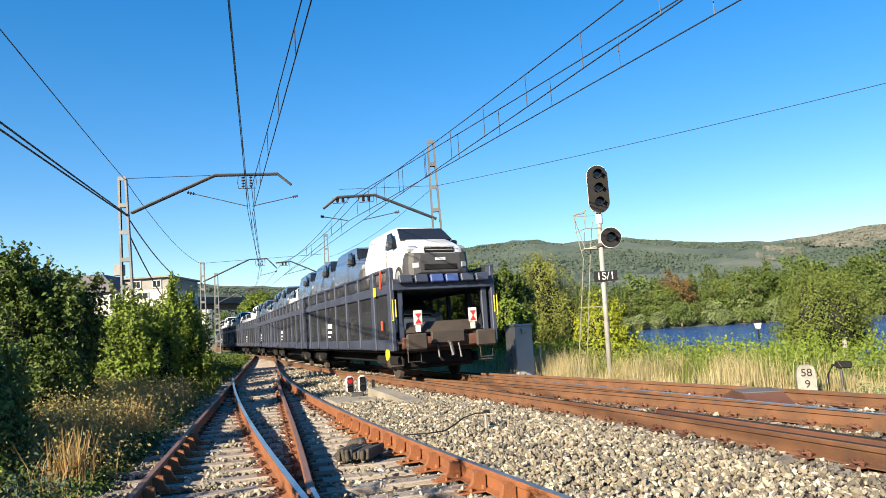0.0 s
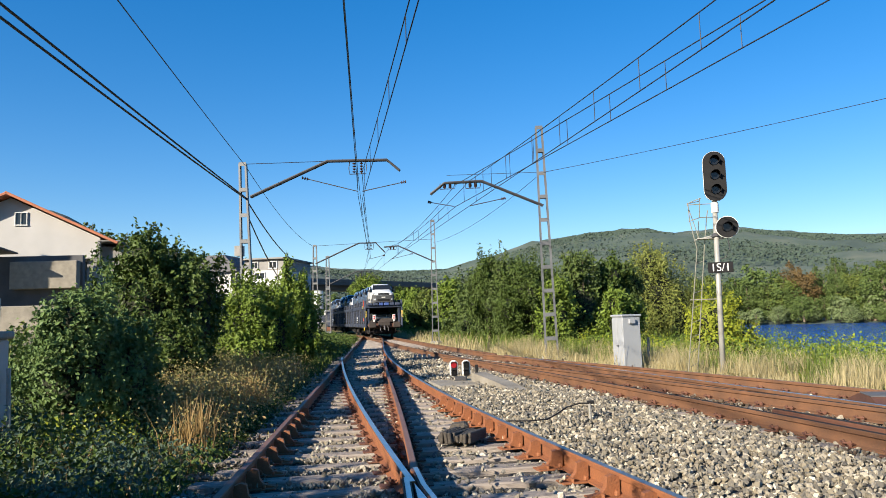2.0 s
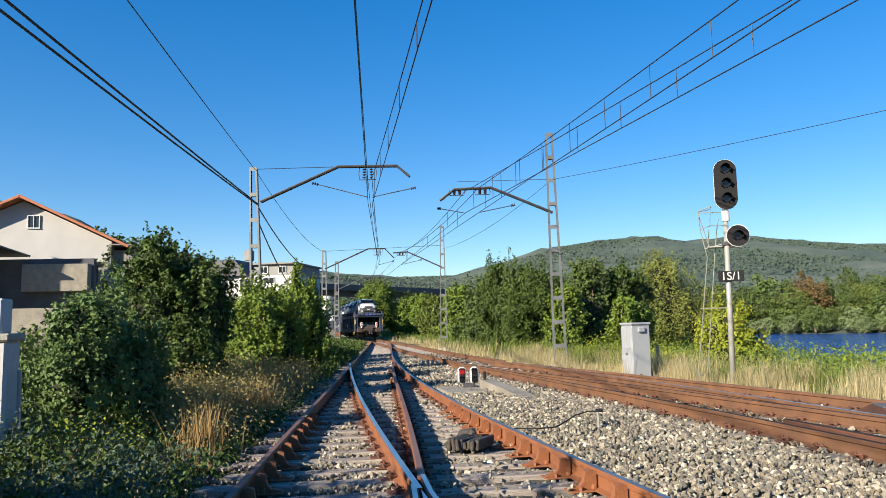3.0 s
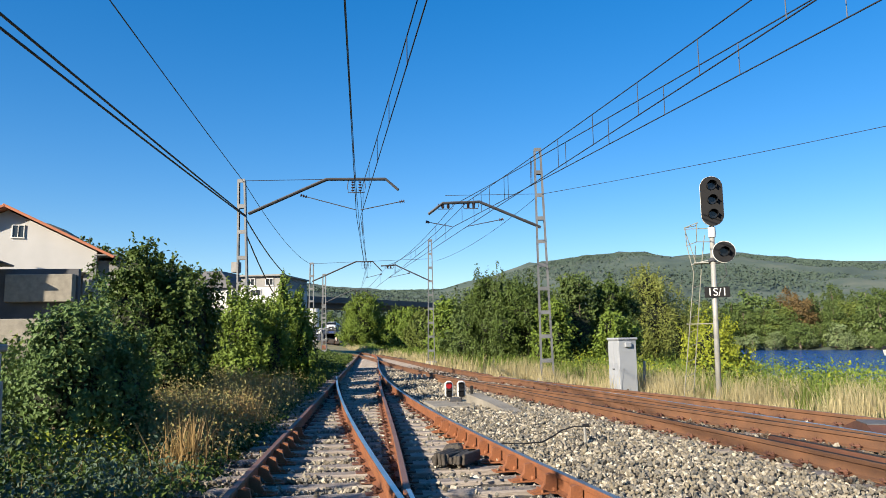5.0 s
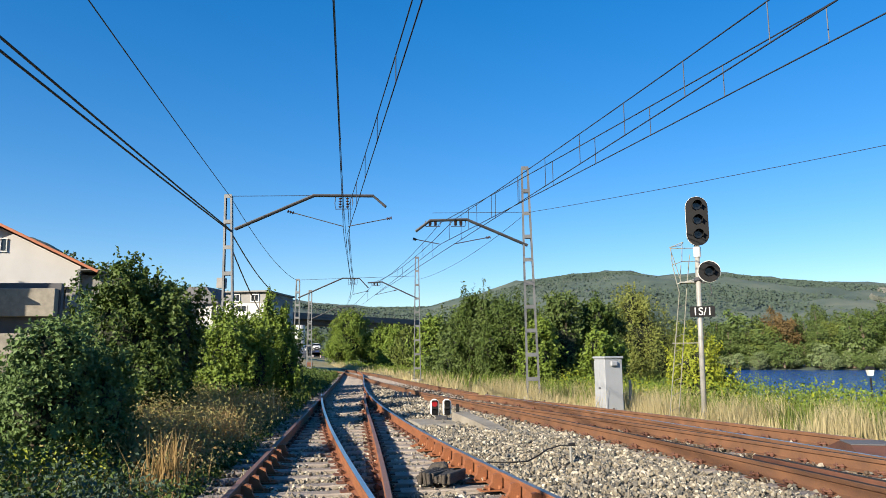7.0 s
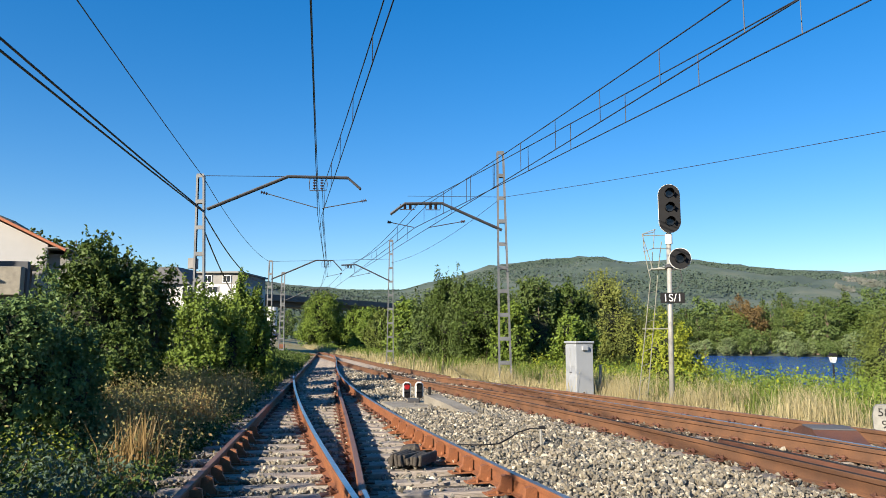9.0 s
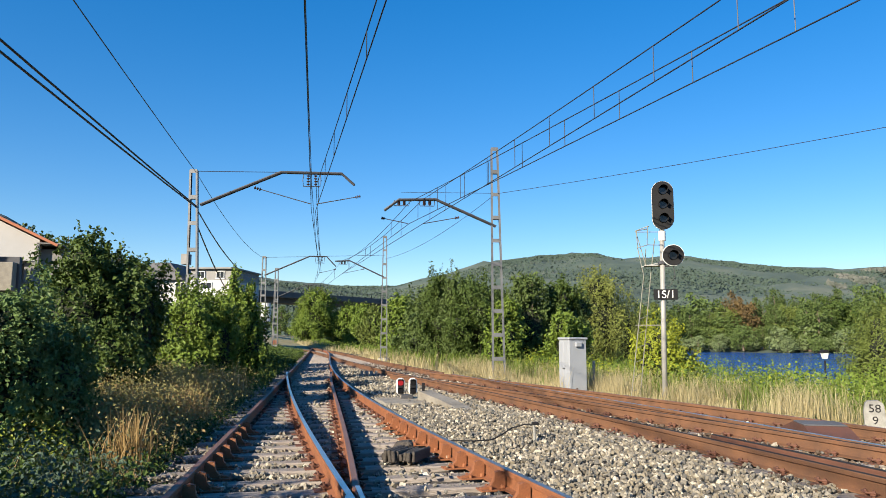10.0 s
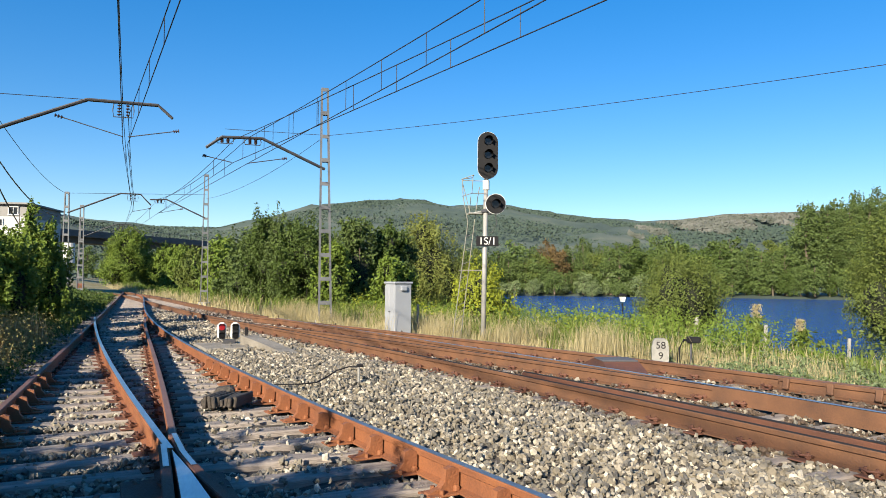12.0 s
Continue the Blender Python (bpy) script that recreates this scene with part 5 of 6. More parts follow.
part("stake", Build().tube([(0.0, 0, 0), (0.0, 0, 0.62)], 0.025, 8), ARM, tb)
part("box", Build().box((0.05, 0, 0.68), (0.26, 0.16, 0.13), bevel=0.02), BLACK, tb)
part("cable", Build().tube([(0.0, 0, 0.66), (-0.14, 0, 0.68), (-0.24, 0, 0.5), (-0.26, 0, 0.2), (-0.24, 0, 0.0)], 0.025, 8), BLACK, tb)

dw = thing("dwarf_signal", "low twin shunting signal with one red lamp lit", "railway signal", pose(-0.03, 17.3, -0.16))
part("foot", Build().box((0.02, 0, 0.07), (0.34, 0.2, 0.16), bevel=0.02).box((0.02, -0.02, -0.02), (0.5, 0.3, 0.08), bevel=0.02), ARM, dw)
for i, x in enumerate((-0.17, 0.17)):
    c = part("lamp_case", Build().box((x, 0.02, 0.37), (0.235, 0.22, 0.46), bevel=0.07), WHITE, dw, "white enamelled lamp case")
    part("face", Build().box((x + 0.01, -0.094, 0.36), (0.165, 0.02, 0.38), bevel=0.009), BLACK, c)
    for z in (0.475, 0.265):
        lit = i == 0 and z > 0.4
        part("lens", Build().tube([(x + 0.005, -0.10, z), (x + 0.005, -0.115, z)], 0.078, 14), RED if lit else LENS, c, "glowing red lamp" if lit else "dark unlit lamp")
        part("hood", Build().tube([(x - 0.075, -0.10, z + 0.04), (x - 0.05, -0.17, z + 0.09), (x + 0.06, -0.17, z + 0.09), (x + 0.085, -0.10, z + 0.04)], 0.012, 5), BLACK, c)
dw.scale = (0.86, 0.86, 0.86)
slab = thing("concrete_kerb", "worn sloping concrete block beside the dwarf signal", "concrete block", pose(0.82, 15.85, -0.17, 0, 0, -70))
part("block", Build().prism([(-1.25, -0.1), (1.25, -0.1), (1.25, 0.02), (0.2, 0.14), (-1.22, 0.25), (-1.25, 0.25)], 0.34), KERB, slab)
pad = thing("concrete_pad", "broken pale concrete pad under the dwarf signal", "concrete block", pose(-0.02, 16.9, -0.17, 0, 0, 12))
part("pad", Build().box((0, 0, 0), (1.3, 1.5, 0.09), bevel=0.03), KERB, pad)
st = thing("marker_post", "short black post by the concrete block", "post", pose(0.36, 16.95, -0.17))
part("post", Build().box((0, 0, 0.2), (0.07, 0.07, 0.46), bevel=0.01), BLACK, st)

pb = thing("timber_block", "charred weathered timber block between the rails", "timber block", pose(-0.02, 9.0, -0.155, 0, 0, -22))
BURNT = mat("charred_timber", (0.095, 0.078, 0.060), (0.030, 0.026, 0.023), 5, 0.9, 0, 0.7, 30, stretch=(5, 0.5, 5))
for i in range(9):
    part("plank", Build().box((-0.20 + 0.048 * i, random.uniform(-.05, .05), 0.07), (0.043, 0.50 + random.uniform(-.08, .08), 0.11 + random.uniform(-.03, .05)), pose(0, 0, 0, random.uniform(-3, 3), random.uniform(-9, 9), random.uniform(-4, 4)), bevel=0.01), BURNT, pb)
part("end_stub", Build().box((-0.16, 0.32, 0.09), (0.24, 0.18, 0.17), pose(0, 0, 0, 6, -8, 14), bevel=0.04), BURNT, pb)
hp = thing("crossing_cover", "rusty steel ramp cover between the rails", "track cover", pose(6.35, 11.0, -0.17, 0, 0, 76))
part("ramp", Build().prism([(-1.05, 0), (1.05, 0), (0.25, 0.19), (-0.35, 0.19)], 0.62), RUST_DARK, hp)
part("top_plate", Build().box((-0.05, 0, 0.2), (0.58, 0.60, 0.02), bevel=0.004), TERRACE, hp, "grey worn top plate")

cb = thing("track_cable", "black cable lying loose on the ballast", "cable", pose(0, 0, 0))
part("cable", Build().tube([(0.62, 10.5, -0.14), (0.95, 10.3, -0.12), (1.2, 10.35, -0.11), (1.36, 10.5, -0.06), (1.52, 10.6, 0.02), (1.70, 10.6, 0.07), (1.84, 10.55, 0.07)], 0.011, 6), BLACK, cb)
part("stake", Build().tube([(1.84, 10.52, -0.2), (1.83, 10.52, 0.08)], 0.022, 6), STONE_WHITE, cb, "pale short stake")
part("clamp", Build().box((1.85, 10.52, 0.09), (0.10, 0.05, 0.045), bevel=0.01), BLACK, cb)
wb = thing("signal_base_blocks", "row of small white marker blocks on the ballast", "marker block", pose(-1.5, 28.0, -0.16, 0, 0, 5))
for i in range(4):
    part("block", Build().box((-0.27 + 0.18 * i, 0, 0.09), (0.11, 0.12, 0.16), bevel=0.012), STONE_WHITE, wb)

ol = thing("street_lamp", "old-fashioned riverside lantern on a thin iron post", "street lamp", pose(17.75, 30, -2.85))
part("pole", Build().tube([(0, 0, -0.4), (0, 0, 3.2)], [0.05, 0.035], 8), BLACK, ol)
part("lantern", Build().prism([(-0.06, 3.27), (0.06, 3.27), (0.125, 3.50), (-0.125, 3.50)], 0.2), mat("frosted_lantern_glass", (0.75, 0.76, 0.74), rough=0.3), ol, "pale frosted lantern glass")
part("cap", Build().prism([(-0.18, 3.53), (0.18, 3.53), (0.05, 3.66), (-0.05, 3.66)], 0.26), BLACK, ol)
for x, y in ((14.5, 20), (17.2, 20), (20.7, 20), (24.3, 19.6)):
    fp = thing("fence_post", "short grey concrete fence post in weeds", "fence post", pose(x, y, float(ground_z(x, y)), 2, 1, 0), group="fence posts")
    part("post", Build().box((0, 0, 0.5), (0.09, 0.09, 1.1), bevel=0.012), CONCRETE, fp)

# ---- gate pillar, houses, viaduct ----
gp = thing("gate_pillar", "crumbling whitewashed gate pillar with a cap", "pillar", pose(-5.35, 8.0, -0.3, 0, 0, 10))
part("shaft", Build().box((0, 0, 0.78), (0.36, 0.36, 1.6), bevel=0.03), PLASTER, gp)
part("cap", Build().box((0, 0, 1.62), (0.44, 0.44, 0.09), bevel=0.02), CONCRETE, gp)
part("stub", Build().box((-0.03, 0, 1.86), (0.26, 0.26, 0.40), bevel=0.02), PLASTER, gp)
part("pipe", Build().tube([(0.30, -0.05, -0.1), (0.27, -0.05, 1.25)], 0.025, 8), POST, gp, "thin grey pipe")


def window_unit(parent, x, y, z, w, h, m=None):
    """A recessed window with frame and panes, facing -y."""
    m = m or Matrix()
    f = Build()
    for cx, cz, sx, sz in ((x, z + h / 2, w + .1, .07), (x, z - h / 2, w + .14, .09), (x - w / 2, z, .07, h), (x + w / 2, z, .07, h), (x, z, .05, h)):
        f.box(m @ Vector((cx, y - 0.05, cz)), (sx, 0.12, sz), bevel=0.01)
    win = part("window", f, WHITE, parent, "white window frame")
    part("pane", Build().box(m @ Vector((x, y - 0.015, z)), (w, 0.03, h)), WINDOW, win, "dark glass pane")


hs = thing("house", "off-white gabled house with a terracotta tiled roof", "house", pose(-33.2, 52, 0, 0, 0, 15))
gable = [(-7.4, 6.75), (6.2, 6.75), (6.2, 8.3), (0, 11.35), (-7.4, 7.8)]
part("wall", Build().prism(gable, 11, pose(0, 5.5, 0)), PLASTER, hs)
slope = math.degrees(math.atan2(3.05, 6.2))
part("roof", Build().box((3.75, 5.2, 9.72), (8.6, 12.4, 0.2), pose(0, 0, 0, 0, slope, 0), bevel=0.03), TILE, hs, "terracotta tiled roof slope")
part("roof", Build().box((-4.1, 5.2, 9.6), (9.2, 12.4, 0.2), pose(0, 0, 0, 0, -25.5, 0), bevel=0.03), TILE, hs, "terracotta tiled roof slope")
# soffit, lower storey and porch: shade put into a greyer render than the wall
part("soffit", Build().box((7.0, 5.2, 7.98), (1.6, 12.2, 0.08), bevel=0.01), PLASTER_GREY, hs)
part("lower_storey", Build().box((-0.6, 7.0, 3.3), (13.4, 8.0, 6.9), bevel=0.02), PLASTER_GREY, hs, "lower storey greyed for shade, set back under the floor above")
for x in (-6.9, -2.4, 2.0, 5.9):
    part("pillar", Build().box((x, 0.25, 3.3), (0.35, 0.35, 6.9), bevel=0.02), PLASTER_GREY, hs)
for x in (-4.6, -0.4, 3.8):
    part("door", Build().box((x, 2.96, 4.9), (1.3, 0.1, 2.6), bevel=0.01), WINDOW, hs, "dark glazed balcony door")
window_unit(hs, 0.75, 0, 9.75, 0.8, 0.95)
part("porch_wall", Build().box((6.9, 3, 5.4), (3.4, 5, 4.6), bevel=0.02), PLASTER_GREY, hs, "side porch greyed for the shade under the eave")
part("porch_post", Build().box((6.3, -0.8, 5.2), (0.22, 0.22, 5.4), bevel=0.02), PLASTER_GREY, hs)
# the terrace walls carry their shade in a darker cement colour
tw = thing("terrace_wall", "grey cement terrace wall below the house, darkened for shade", "wall", pose(-32.2, 46, 0, 0, 0, 6))
part("wall", Build().box((1.1, 0, 3.1), (12.7, 0.4, 6.4), bevel=0.03), TERRACE, tw)
part("parapet", Build().box((5.2, -0.5, 5.0), (4.2, 0.6, 1.8), bevel=0.03), KERB, tw, "rough grey block parapet")
# dark panels painted in for the shade below the canopy
for x in (-3.9, -1.4):
    part("shade_panel", Build().box((x, -0.22, 3.4), (1.5, 0.06, 2.4), bevel=0.01), ARM, tw, "dark panel standing for shade under the canopy")
part("stair_wall", Build().prism([(-5.2, 0), (1.5, 0), (1.5, 4.2), (-2.8, 6.9), (-5.2, 6.9)], 0.3, pose(0, -1.2, 0)), TERRACE, tw)
rl = Build()
for i in range(14):
    rl.tube([(-5 + 0.35 * i, 0, 6.1), (-5 + 0.35 * i, 0, 7.1)], 0.02, 5)
rl.tube([(-5.1, 0, 7.1), (-0.2, 0, 7.1)], 0.03, 6)
part("railing", rl, ARM, tw)
part("canopy", Build().box((-1.8, -1.6, 6.75), (9.4, 4.6, 0.1), pose(0, 0, 0, -4, 0, 0)).tube([(1.2, -3.0, 6.7), (2.2, -1.5, 5.2)], 0.05, 6).tube([(-1.5, -3.1, 6.7), (-1.5, -3.1, 4.0)], 0.05, 6), ARM, tw, "thin dark canopy on struts")
part("pillar", Build().box((-5.4, -2.4, 4.2), (1.2, 1.0, 8.6), bevel=0.03), PLASTER_GREY, tw)
# unseen block, added out of view so its shadow falls on the terrace
nh = thing("neighbouring_house", "unseen tall block added to cast shade on the terrace", "house", pose(-39.6, 37.6, 0, 0, 0, -47))
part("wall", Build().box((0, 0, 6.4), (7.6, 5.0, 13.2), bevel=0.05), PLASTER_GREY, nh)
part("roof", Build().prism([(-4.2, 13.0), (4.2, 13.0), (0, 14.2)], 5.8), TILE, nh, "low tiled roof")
yd = thing("garden_wall", "grey rendered garden wall", "wall", pose(-22.5, 34, 0, 0, 0, 8))
part("wall", Build().box((0, 0, 0.9), (9, 0.4, 3.4), bevel=0.04), KERB, yd)

h2 = thing("apartment_house", "white house with balconies and a dark slate roof", "house", pose(-22.0, 72, 0, 0, 0, -8))
part("wall", Build().box((0, 4, 3.1), (9.0, 8, 7.4), bevel=0.03), PLASTER, h2)
SLATE = mat("dark_slate_roof", (0.10, 0.10, 0.11), (0.07, 0.07, 0.075), 3, 0.7, 0, 0.3, 15)
part("roof", Build().prism([(-4.9, 6.8), (-0.2, 6.8), (-1.6, 8.5), (-3.4, 8.5)], 9.0, pose(0, 4, 0)), SLATE, h2, "dark slate hipped roof")
part("chimney", Build().box((-1.6, 3.0, 9.2), (0.8, 0.8, 1.1), bevel=0.03), PLASTER_GREY, h2)
part("upper_storey", Build().box((2.3, 4.2, 7.35), (4.4, 7.4, 1.15), bevel=0.03), PLASTER_GREY, h2, "pale flat-roofed upper storey")
part("roof_slab", Build().box((2.3, 4.1, 8.0), (4.9, 8.0, 0.16), bevel=0.02), PLASTER_GREY, h2, "thin grey roof slab")
for x in (1.2, 3.2):
    window_unit(h2, x, 0.5, 7.35, 0.8, 0.7)
for z in (3.4, 5.9):
    for x in (-3.2, -0.6, 2.0):
        window_unit(h2, x, 0, z, 1.1, 1.3)
    part("balcony", Build().box((2.6, -0.6, z - 0.95), (3.6, 1.3, 0.16), bevel=0.02).box((2.6, -1.2, z - 0.45), (3.6, 0.06, 0.9), bevel=0.01), WHITE, h2)
bp = thing("brick_pillar", "small red brick pillar beside the track", "pillar", pose(-11.3, 62, -0.35))
part("core", Build().box((0, 0, 0.65), (0.42, 0.42, 1.3), bevel=0.01), BRICK, bp)
BM = Build().box((0, 0, 0), (0.235, 0.04, 0.06), bevel=0.006).mesh("brick", BRICK)
for i in range(17):
    for j in range(2):
        part("brick", BM, BRICK, bp, m=pose(-0.115 + 0.24 * j + (0.03 if i % 2 else -0.03), -0.205, 0.06 + 0.075 * i))
vd = thing("viaduct", "long dark concrete road viaduct across the valley", "viaduct", pose(0, 0, 0))
a0, a1 = Vector((-62, 116, 10.2)), Vector((40, 262, 9.6))
ang = math.degrees(math.atan2(a1.y - a0.y, a1.x - a0.x))
mid, ln = (a0 + a1) / 2, (a1 - a0).length
turn = pose(0, 0, 0, 0, 0, ang)
VC = mat("weathered_bridge_concrete", (0.12, 0.118, 0.115), (0.075, 0.075, 0.073), 0.3, 0.9, 0, 0.2, 6)
part("deck", Build().box(mid, (ln, 9, 0.6), turn, bevel=0.05), VC, vd)
part("girder", Build().box(mid - Vector((0, 0, 0.85)), (ln, 5, 1.1), turn, bevel=0.05), VC, vd)
part("parapet", Build().box(mid + turn @ Vector((0, -4.4, 0.65)), (ln, 0.2, 0.7), turn, bevel=0.02), VC, vd)
rail = Build()
for i in range(60):
    p = a0.lerp(a1, i / 59) + turn @ Vector((0, -4.4, 0))
    rail.tube([p + Vector((0, 0, 0.9)), p + Vector((0, 0, 1.9))], 0.05, 4)
rail.tube([a0 + turn @ Vector((0, -4.4, 1.9)), a1 + turn @ Vector((0, -4.4, 1.9))], 0.05, 4)
part("railing", rail, ARM, vd)
for s in (0.06, 0.26, 0.62, 0.84):
    p = a0.lerp(a1, s)
    part("pier", Build().box((p.x, p.y, 2.4), (1.6, 4.0, 12.6), turn, bevel=0.15), VC, vd)
wk = thing("water_tank", "white cylindrical tank on a post by the line", "tank", pose(-13.0, 66, 0))
part("tank", Build().tube([(0, 0, 2.6), (0, 0, 4.3)], 0.45, 14), WHITE, wk)
part("stand", Build().tube([(0, 0, -0.3), (0, 0, 2.7)], 0.12, 8), POST, wk)
for az, r, w in ((13.0, 690, 26), (13.9, 700, 12), (12.2, 760, 18)):
    x, y = r * math.sin(radians(az)), r * math.cos(radians(az))
    fb = thing("farm_building", "distant low white farm building", "building", pose(x, y, float(ground_z(x, y)) + 6, 0, 0, -az), group="distant buildings")
    part("wall", Build().box((0, 0, 0), (w, 9, 14), bevel=0.1), WHITE, fb)
    part("roof", Build().prism([(-w / 2 - .5, 7), (w / 2 + .5, 7), (w / 2, 9), (-w / 2, 9)], 10), PLASTER_GREY, fb)


# ---- the car-carrier train ----
def loft(stations, profile, close=True):
    """A body: at each station (y, half width, z low, z high, top inset) the profile of (across, up) from one sill to the other."""
    vs = []
    for y, w, z0, z1, inset in stations:
        for a, u in profile:
            k = 1 - inset * max(0.0, (u - 0.5) * 2)
            vs.append((a * w * k, y, z0 + (z1 - z0) * u))
    n = len(profile)
    fs = [(i * n + j, i * n + j + 1, (i + 1) * n + j + 1, (i + 1) * n + j) for i in range(len(stations) - 1) for j in range(n - 1)]
    fs += [(i * n + n - 1, i * n, (i + 1) * n, (i + 1) * n + n - 1) for i in range(len(stations) - 1)]
    if close:
        fs += [tuple(range(n)), tuple(range(len(vs) - 1, len(vs) - n - 1, -1))]
    return vs, fs


SIDE = [(-0.96, 0.0), (-1.0, 0.12), (-1.0, 0.5), (-0.98, 0.62), (-0.9, 0.93), (-0.72, 1.0), (0.72, 1.0), (0.9, 0.93), (0.98, 0.62), (1.0, 0.5), (1.0, 0.12), (0.96, 0.0)]


def car_wheel(parent, x, y, r):
    s = -1 if x < 0 else 1
    w = part("wheel", Build().tube([(x - s * 0.1, y, r), (x - s * 0.08, y, r), (x + s * 0.07, y, r), (x + s * 0.1, y, r)], [r * 0.85, r, r, r * 0.88], 18), TYRE, parent, "black rubber tyre")
    part("hub_cap", Build().tube([(x + s * 0.09, y, r), (x + s * 0.115, y, r)], [r * 0.62, r * 0.5], 14), CAR_SILVER, w)


def vehicle(label, paint, van):
    """A road vehicle, its nose towards -y, standing on z = 0."""
    t = thing("van" if van else "car", label, "van" if van else "car", group="vehicles on the train")
    if van:
        st = [(-2.22, .66, .40, .98, .0), (-2.17, .78, .32, 1.06, .06), (-2.04, .86, .28, 1.13, .08), (-1.8, .89, .27, 1.22, .08), (-1.45, .90, .26, 1.33, .08), (-1.27, .905, .26, 1.39, .12), (-0.98, .905, .26, 1.62, .20), (-0.72, .905, .26, 1.79, .22), (-0.45, .905, .26, 1.86, .17), (0.3, .905, .26, 1.89, .14), (1.9, .905, .28, 1.87, .13), (2.12, .89, .30, 1.80, .15), (2.2, .84, .36, 1.6, .15)]
        screen = [(-0.79, -1.29, 1.37), (0.79, -1.29, 1.37), (0.68, -0.78, 1.76), (-0.68, -0.78, 1.76)]
        sides = [((-1.08, 1.22), (-0.30, 1.20), (-0.34, 1.66), (-0.70, 1.66))]
    else:
        st = [(-2.1, .70, .34, .62, .0), (-2.04, .84, .26, .74, .05), (-1.8, .87, .22, .88, .05), (-1.1, .88, .22, .98, .08), (-0.95, .88, .22, 1.04, .12), (-0.3, .88, .22, 1.42, .26), (0.0, .88, .22, 1.47, .22), (1.2, .88, .22, 1.45, .22), (1.85, .87, .24, 1.0, .15), (2.05, .83, .28, .95, .1), (2.1, .74, .34, .8, .05)]
        screen = [(-0.70, -0.97, 1.03), (0.70, -0.97, 1.03), (0.62, -0.36, 1.38), (-0.62, -0.36, 1.38)]
        sides = [((-0.75, 0.98), (0.15, 0.98), (0.15, 1.34), (-0.28, 1.34)), ((0.22, 0.98), (1.35, 0.98), (1.1, 1.32), (0.22, 1.34))]
    body = part("body", Build().add(*loft(st, SIDE)), paint, t, smooth=True)
    d = Vector((0, -0.64, 0.62)).normalized() * 0.022
    q = [Vector(p) for p in screen]
    part("windscreen", Build().add([p + d for p in q] + [p - d for p in q], [(0, 1, 2, 3), (7, 6, 5, 4), (0, 4, 5, 1), (1, 5, 6, 2), (2, 6, 7, 3), (3, 7, 4, 0)]), GLASS_DARK, t, "dark tinted windscreen")
    for s in (-1, 1):
        for quad in sides:
            w = [0.915 if van else 0.893] * 2 + [0.865 if van else 0.79] * 2
            o = [Vector((s * (k + 0.004), y, z)) for k, (y, z) in zip(w, quad)]
            i = [p - Vector((s * 0.05, 0, 0)) for p in o]
            part("side_window", Build().add(o + i, [(0, 1, 2, 3), (7, 6, 5, 4), (0, 4, 5, 1), (1, 5, 6, 2), (2, 6, 7, 3), (3, 7, 4, 0)]), GLASS_DARK, t, "dark side window")
        k = 0.9 if van else 0.87
        for y in (-1.35, 1.35):
            car_wheel(t, s * (k - 0.08), y, 0.32)
        part("mirror", Build().box((s * (k + 0.10), -0.95 if van else -0.7, 1.30 if van else 1.02), (0.18, 0.1, 0.2 if van else 0.12), bevel=0.03), TRIM, t, "dark door mirror")
        part("headlight", Build().box((s * (0.69 if van else 0.66), -2.02 if van else -2.06, 1.02 if van else 0.72), (0.30, 0.24, 0.17 if van else 0.14), pose(0, 0, 0, 20, 0, s * 18), bevel=0.05), CAR_SILVER, t, "clear headlamp")
        if van:
            part("side_strip", Build().box((s * 0.915, 0.45, 0.62), (0.03, 1.7, 0.12), bevel=0.01), TRIM, t)
            part("door_seam", Build().box((s * 0.908, -0.28, 0.85), (0.012, 0.02, 1.0)), TRIM, t)
    up, low = (0.90, 0.30) if van else (0.66, 0.24)
    wrap = [(-2.28, .58, low + .06, up - .05, 0), (-2.235, .76, low, up, 0), (-2.12, .87, low - .02, up + .02, 0), (-1.95, .918, low - .02, up + .02, 0), (-1.74, .924, low, up - .14, 0)]
    b = Build().add(*loft(wrap, [(-1, 0), (-1, 0.5), (-0.97, 1.0), (0.97, 1.0), (1, 0.5), (1, 0)]))
    if van:
        part("lower_intake", Build().box((0, -2.275, 0.50), (0.98, 0.05, 0.16), bevel=0.02), BLACK, t, "black lower air intake")
        for s in (-1, 1):
            part("fog_lamp", Build().box((s * 0.70, -2.245, 0.55), (0.2, 0.05, 0.16), pose(0, 0, 0, 0, 0, s * 24), bevel=0.03), CAR_SILVER, t, "ribbed fog lamp surround")
    part("bumper", b, TRIM if van else paint, t, "dark plastic bumper" if van else "")
    gz = 0.97 if van else 0.66
    grille = part("grille", Build().box((0, -2.22, gz), (0.86, 0.08, 0.15), bevel=0.02), BLACK, t, "dark grille with a bright frame")
    for dz in (-0.09, 0.0, 0.09):
        part("bright_bar", Build().box((0, -2.262, gz + dz), (0.92 if dz else 0.8, 0.02, 0.022), bevel=0.006), CAR_SILVER, grille, "bright trim bar")
    part("number_plate", Build().box((0, -2.287, 0.72 if van else 0.56), (0.30, 0.015, 0.08)), WHITE, t, "plain pale bar")
    return t


UNIT = 13.6


def bogie_wheel(parent, x, y):
    s = -1 if x < 0 else 1
    w = part("wheel", Build().tube([(x - s * 0.05, y, 0.40), (x - s * 0.05, y, 0.40), (x + s * 0.05, y, 0.40), (x + s * 0.06, y, 0.40)], [0.1, 0.44, 0.40, 0.2], 20), GRIME, parent, "dark steel wheel")
    part("axle_box", Build().box((x + s * 0.20, y, 0.45), (0.18, 0.3, 0.3), bevel=0.05), GRIME, w)


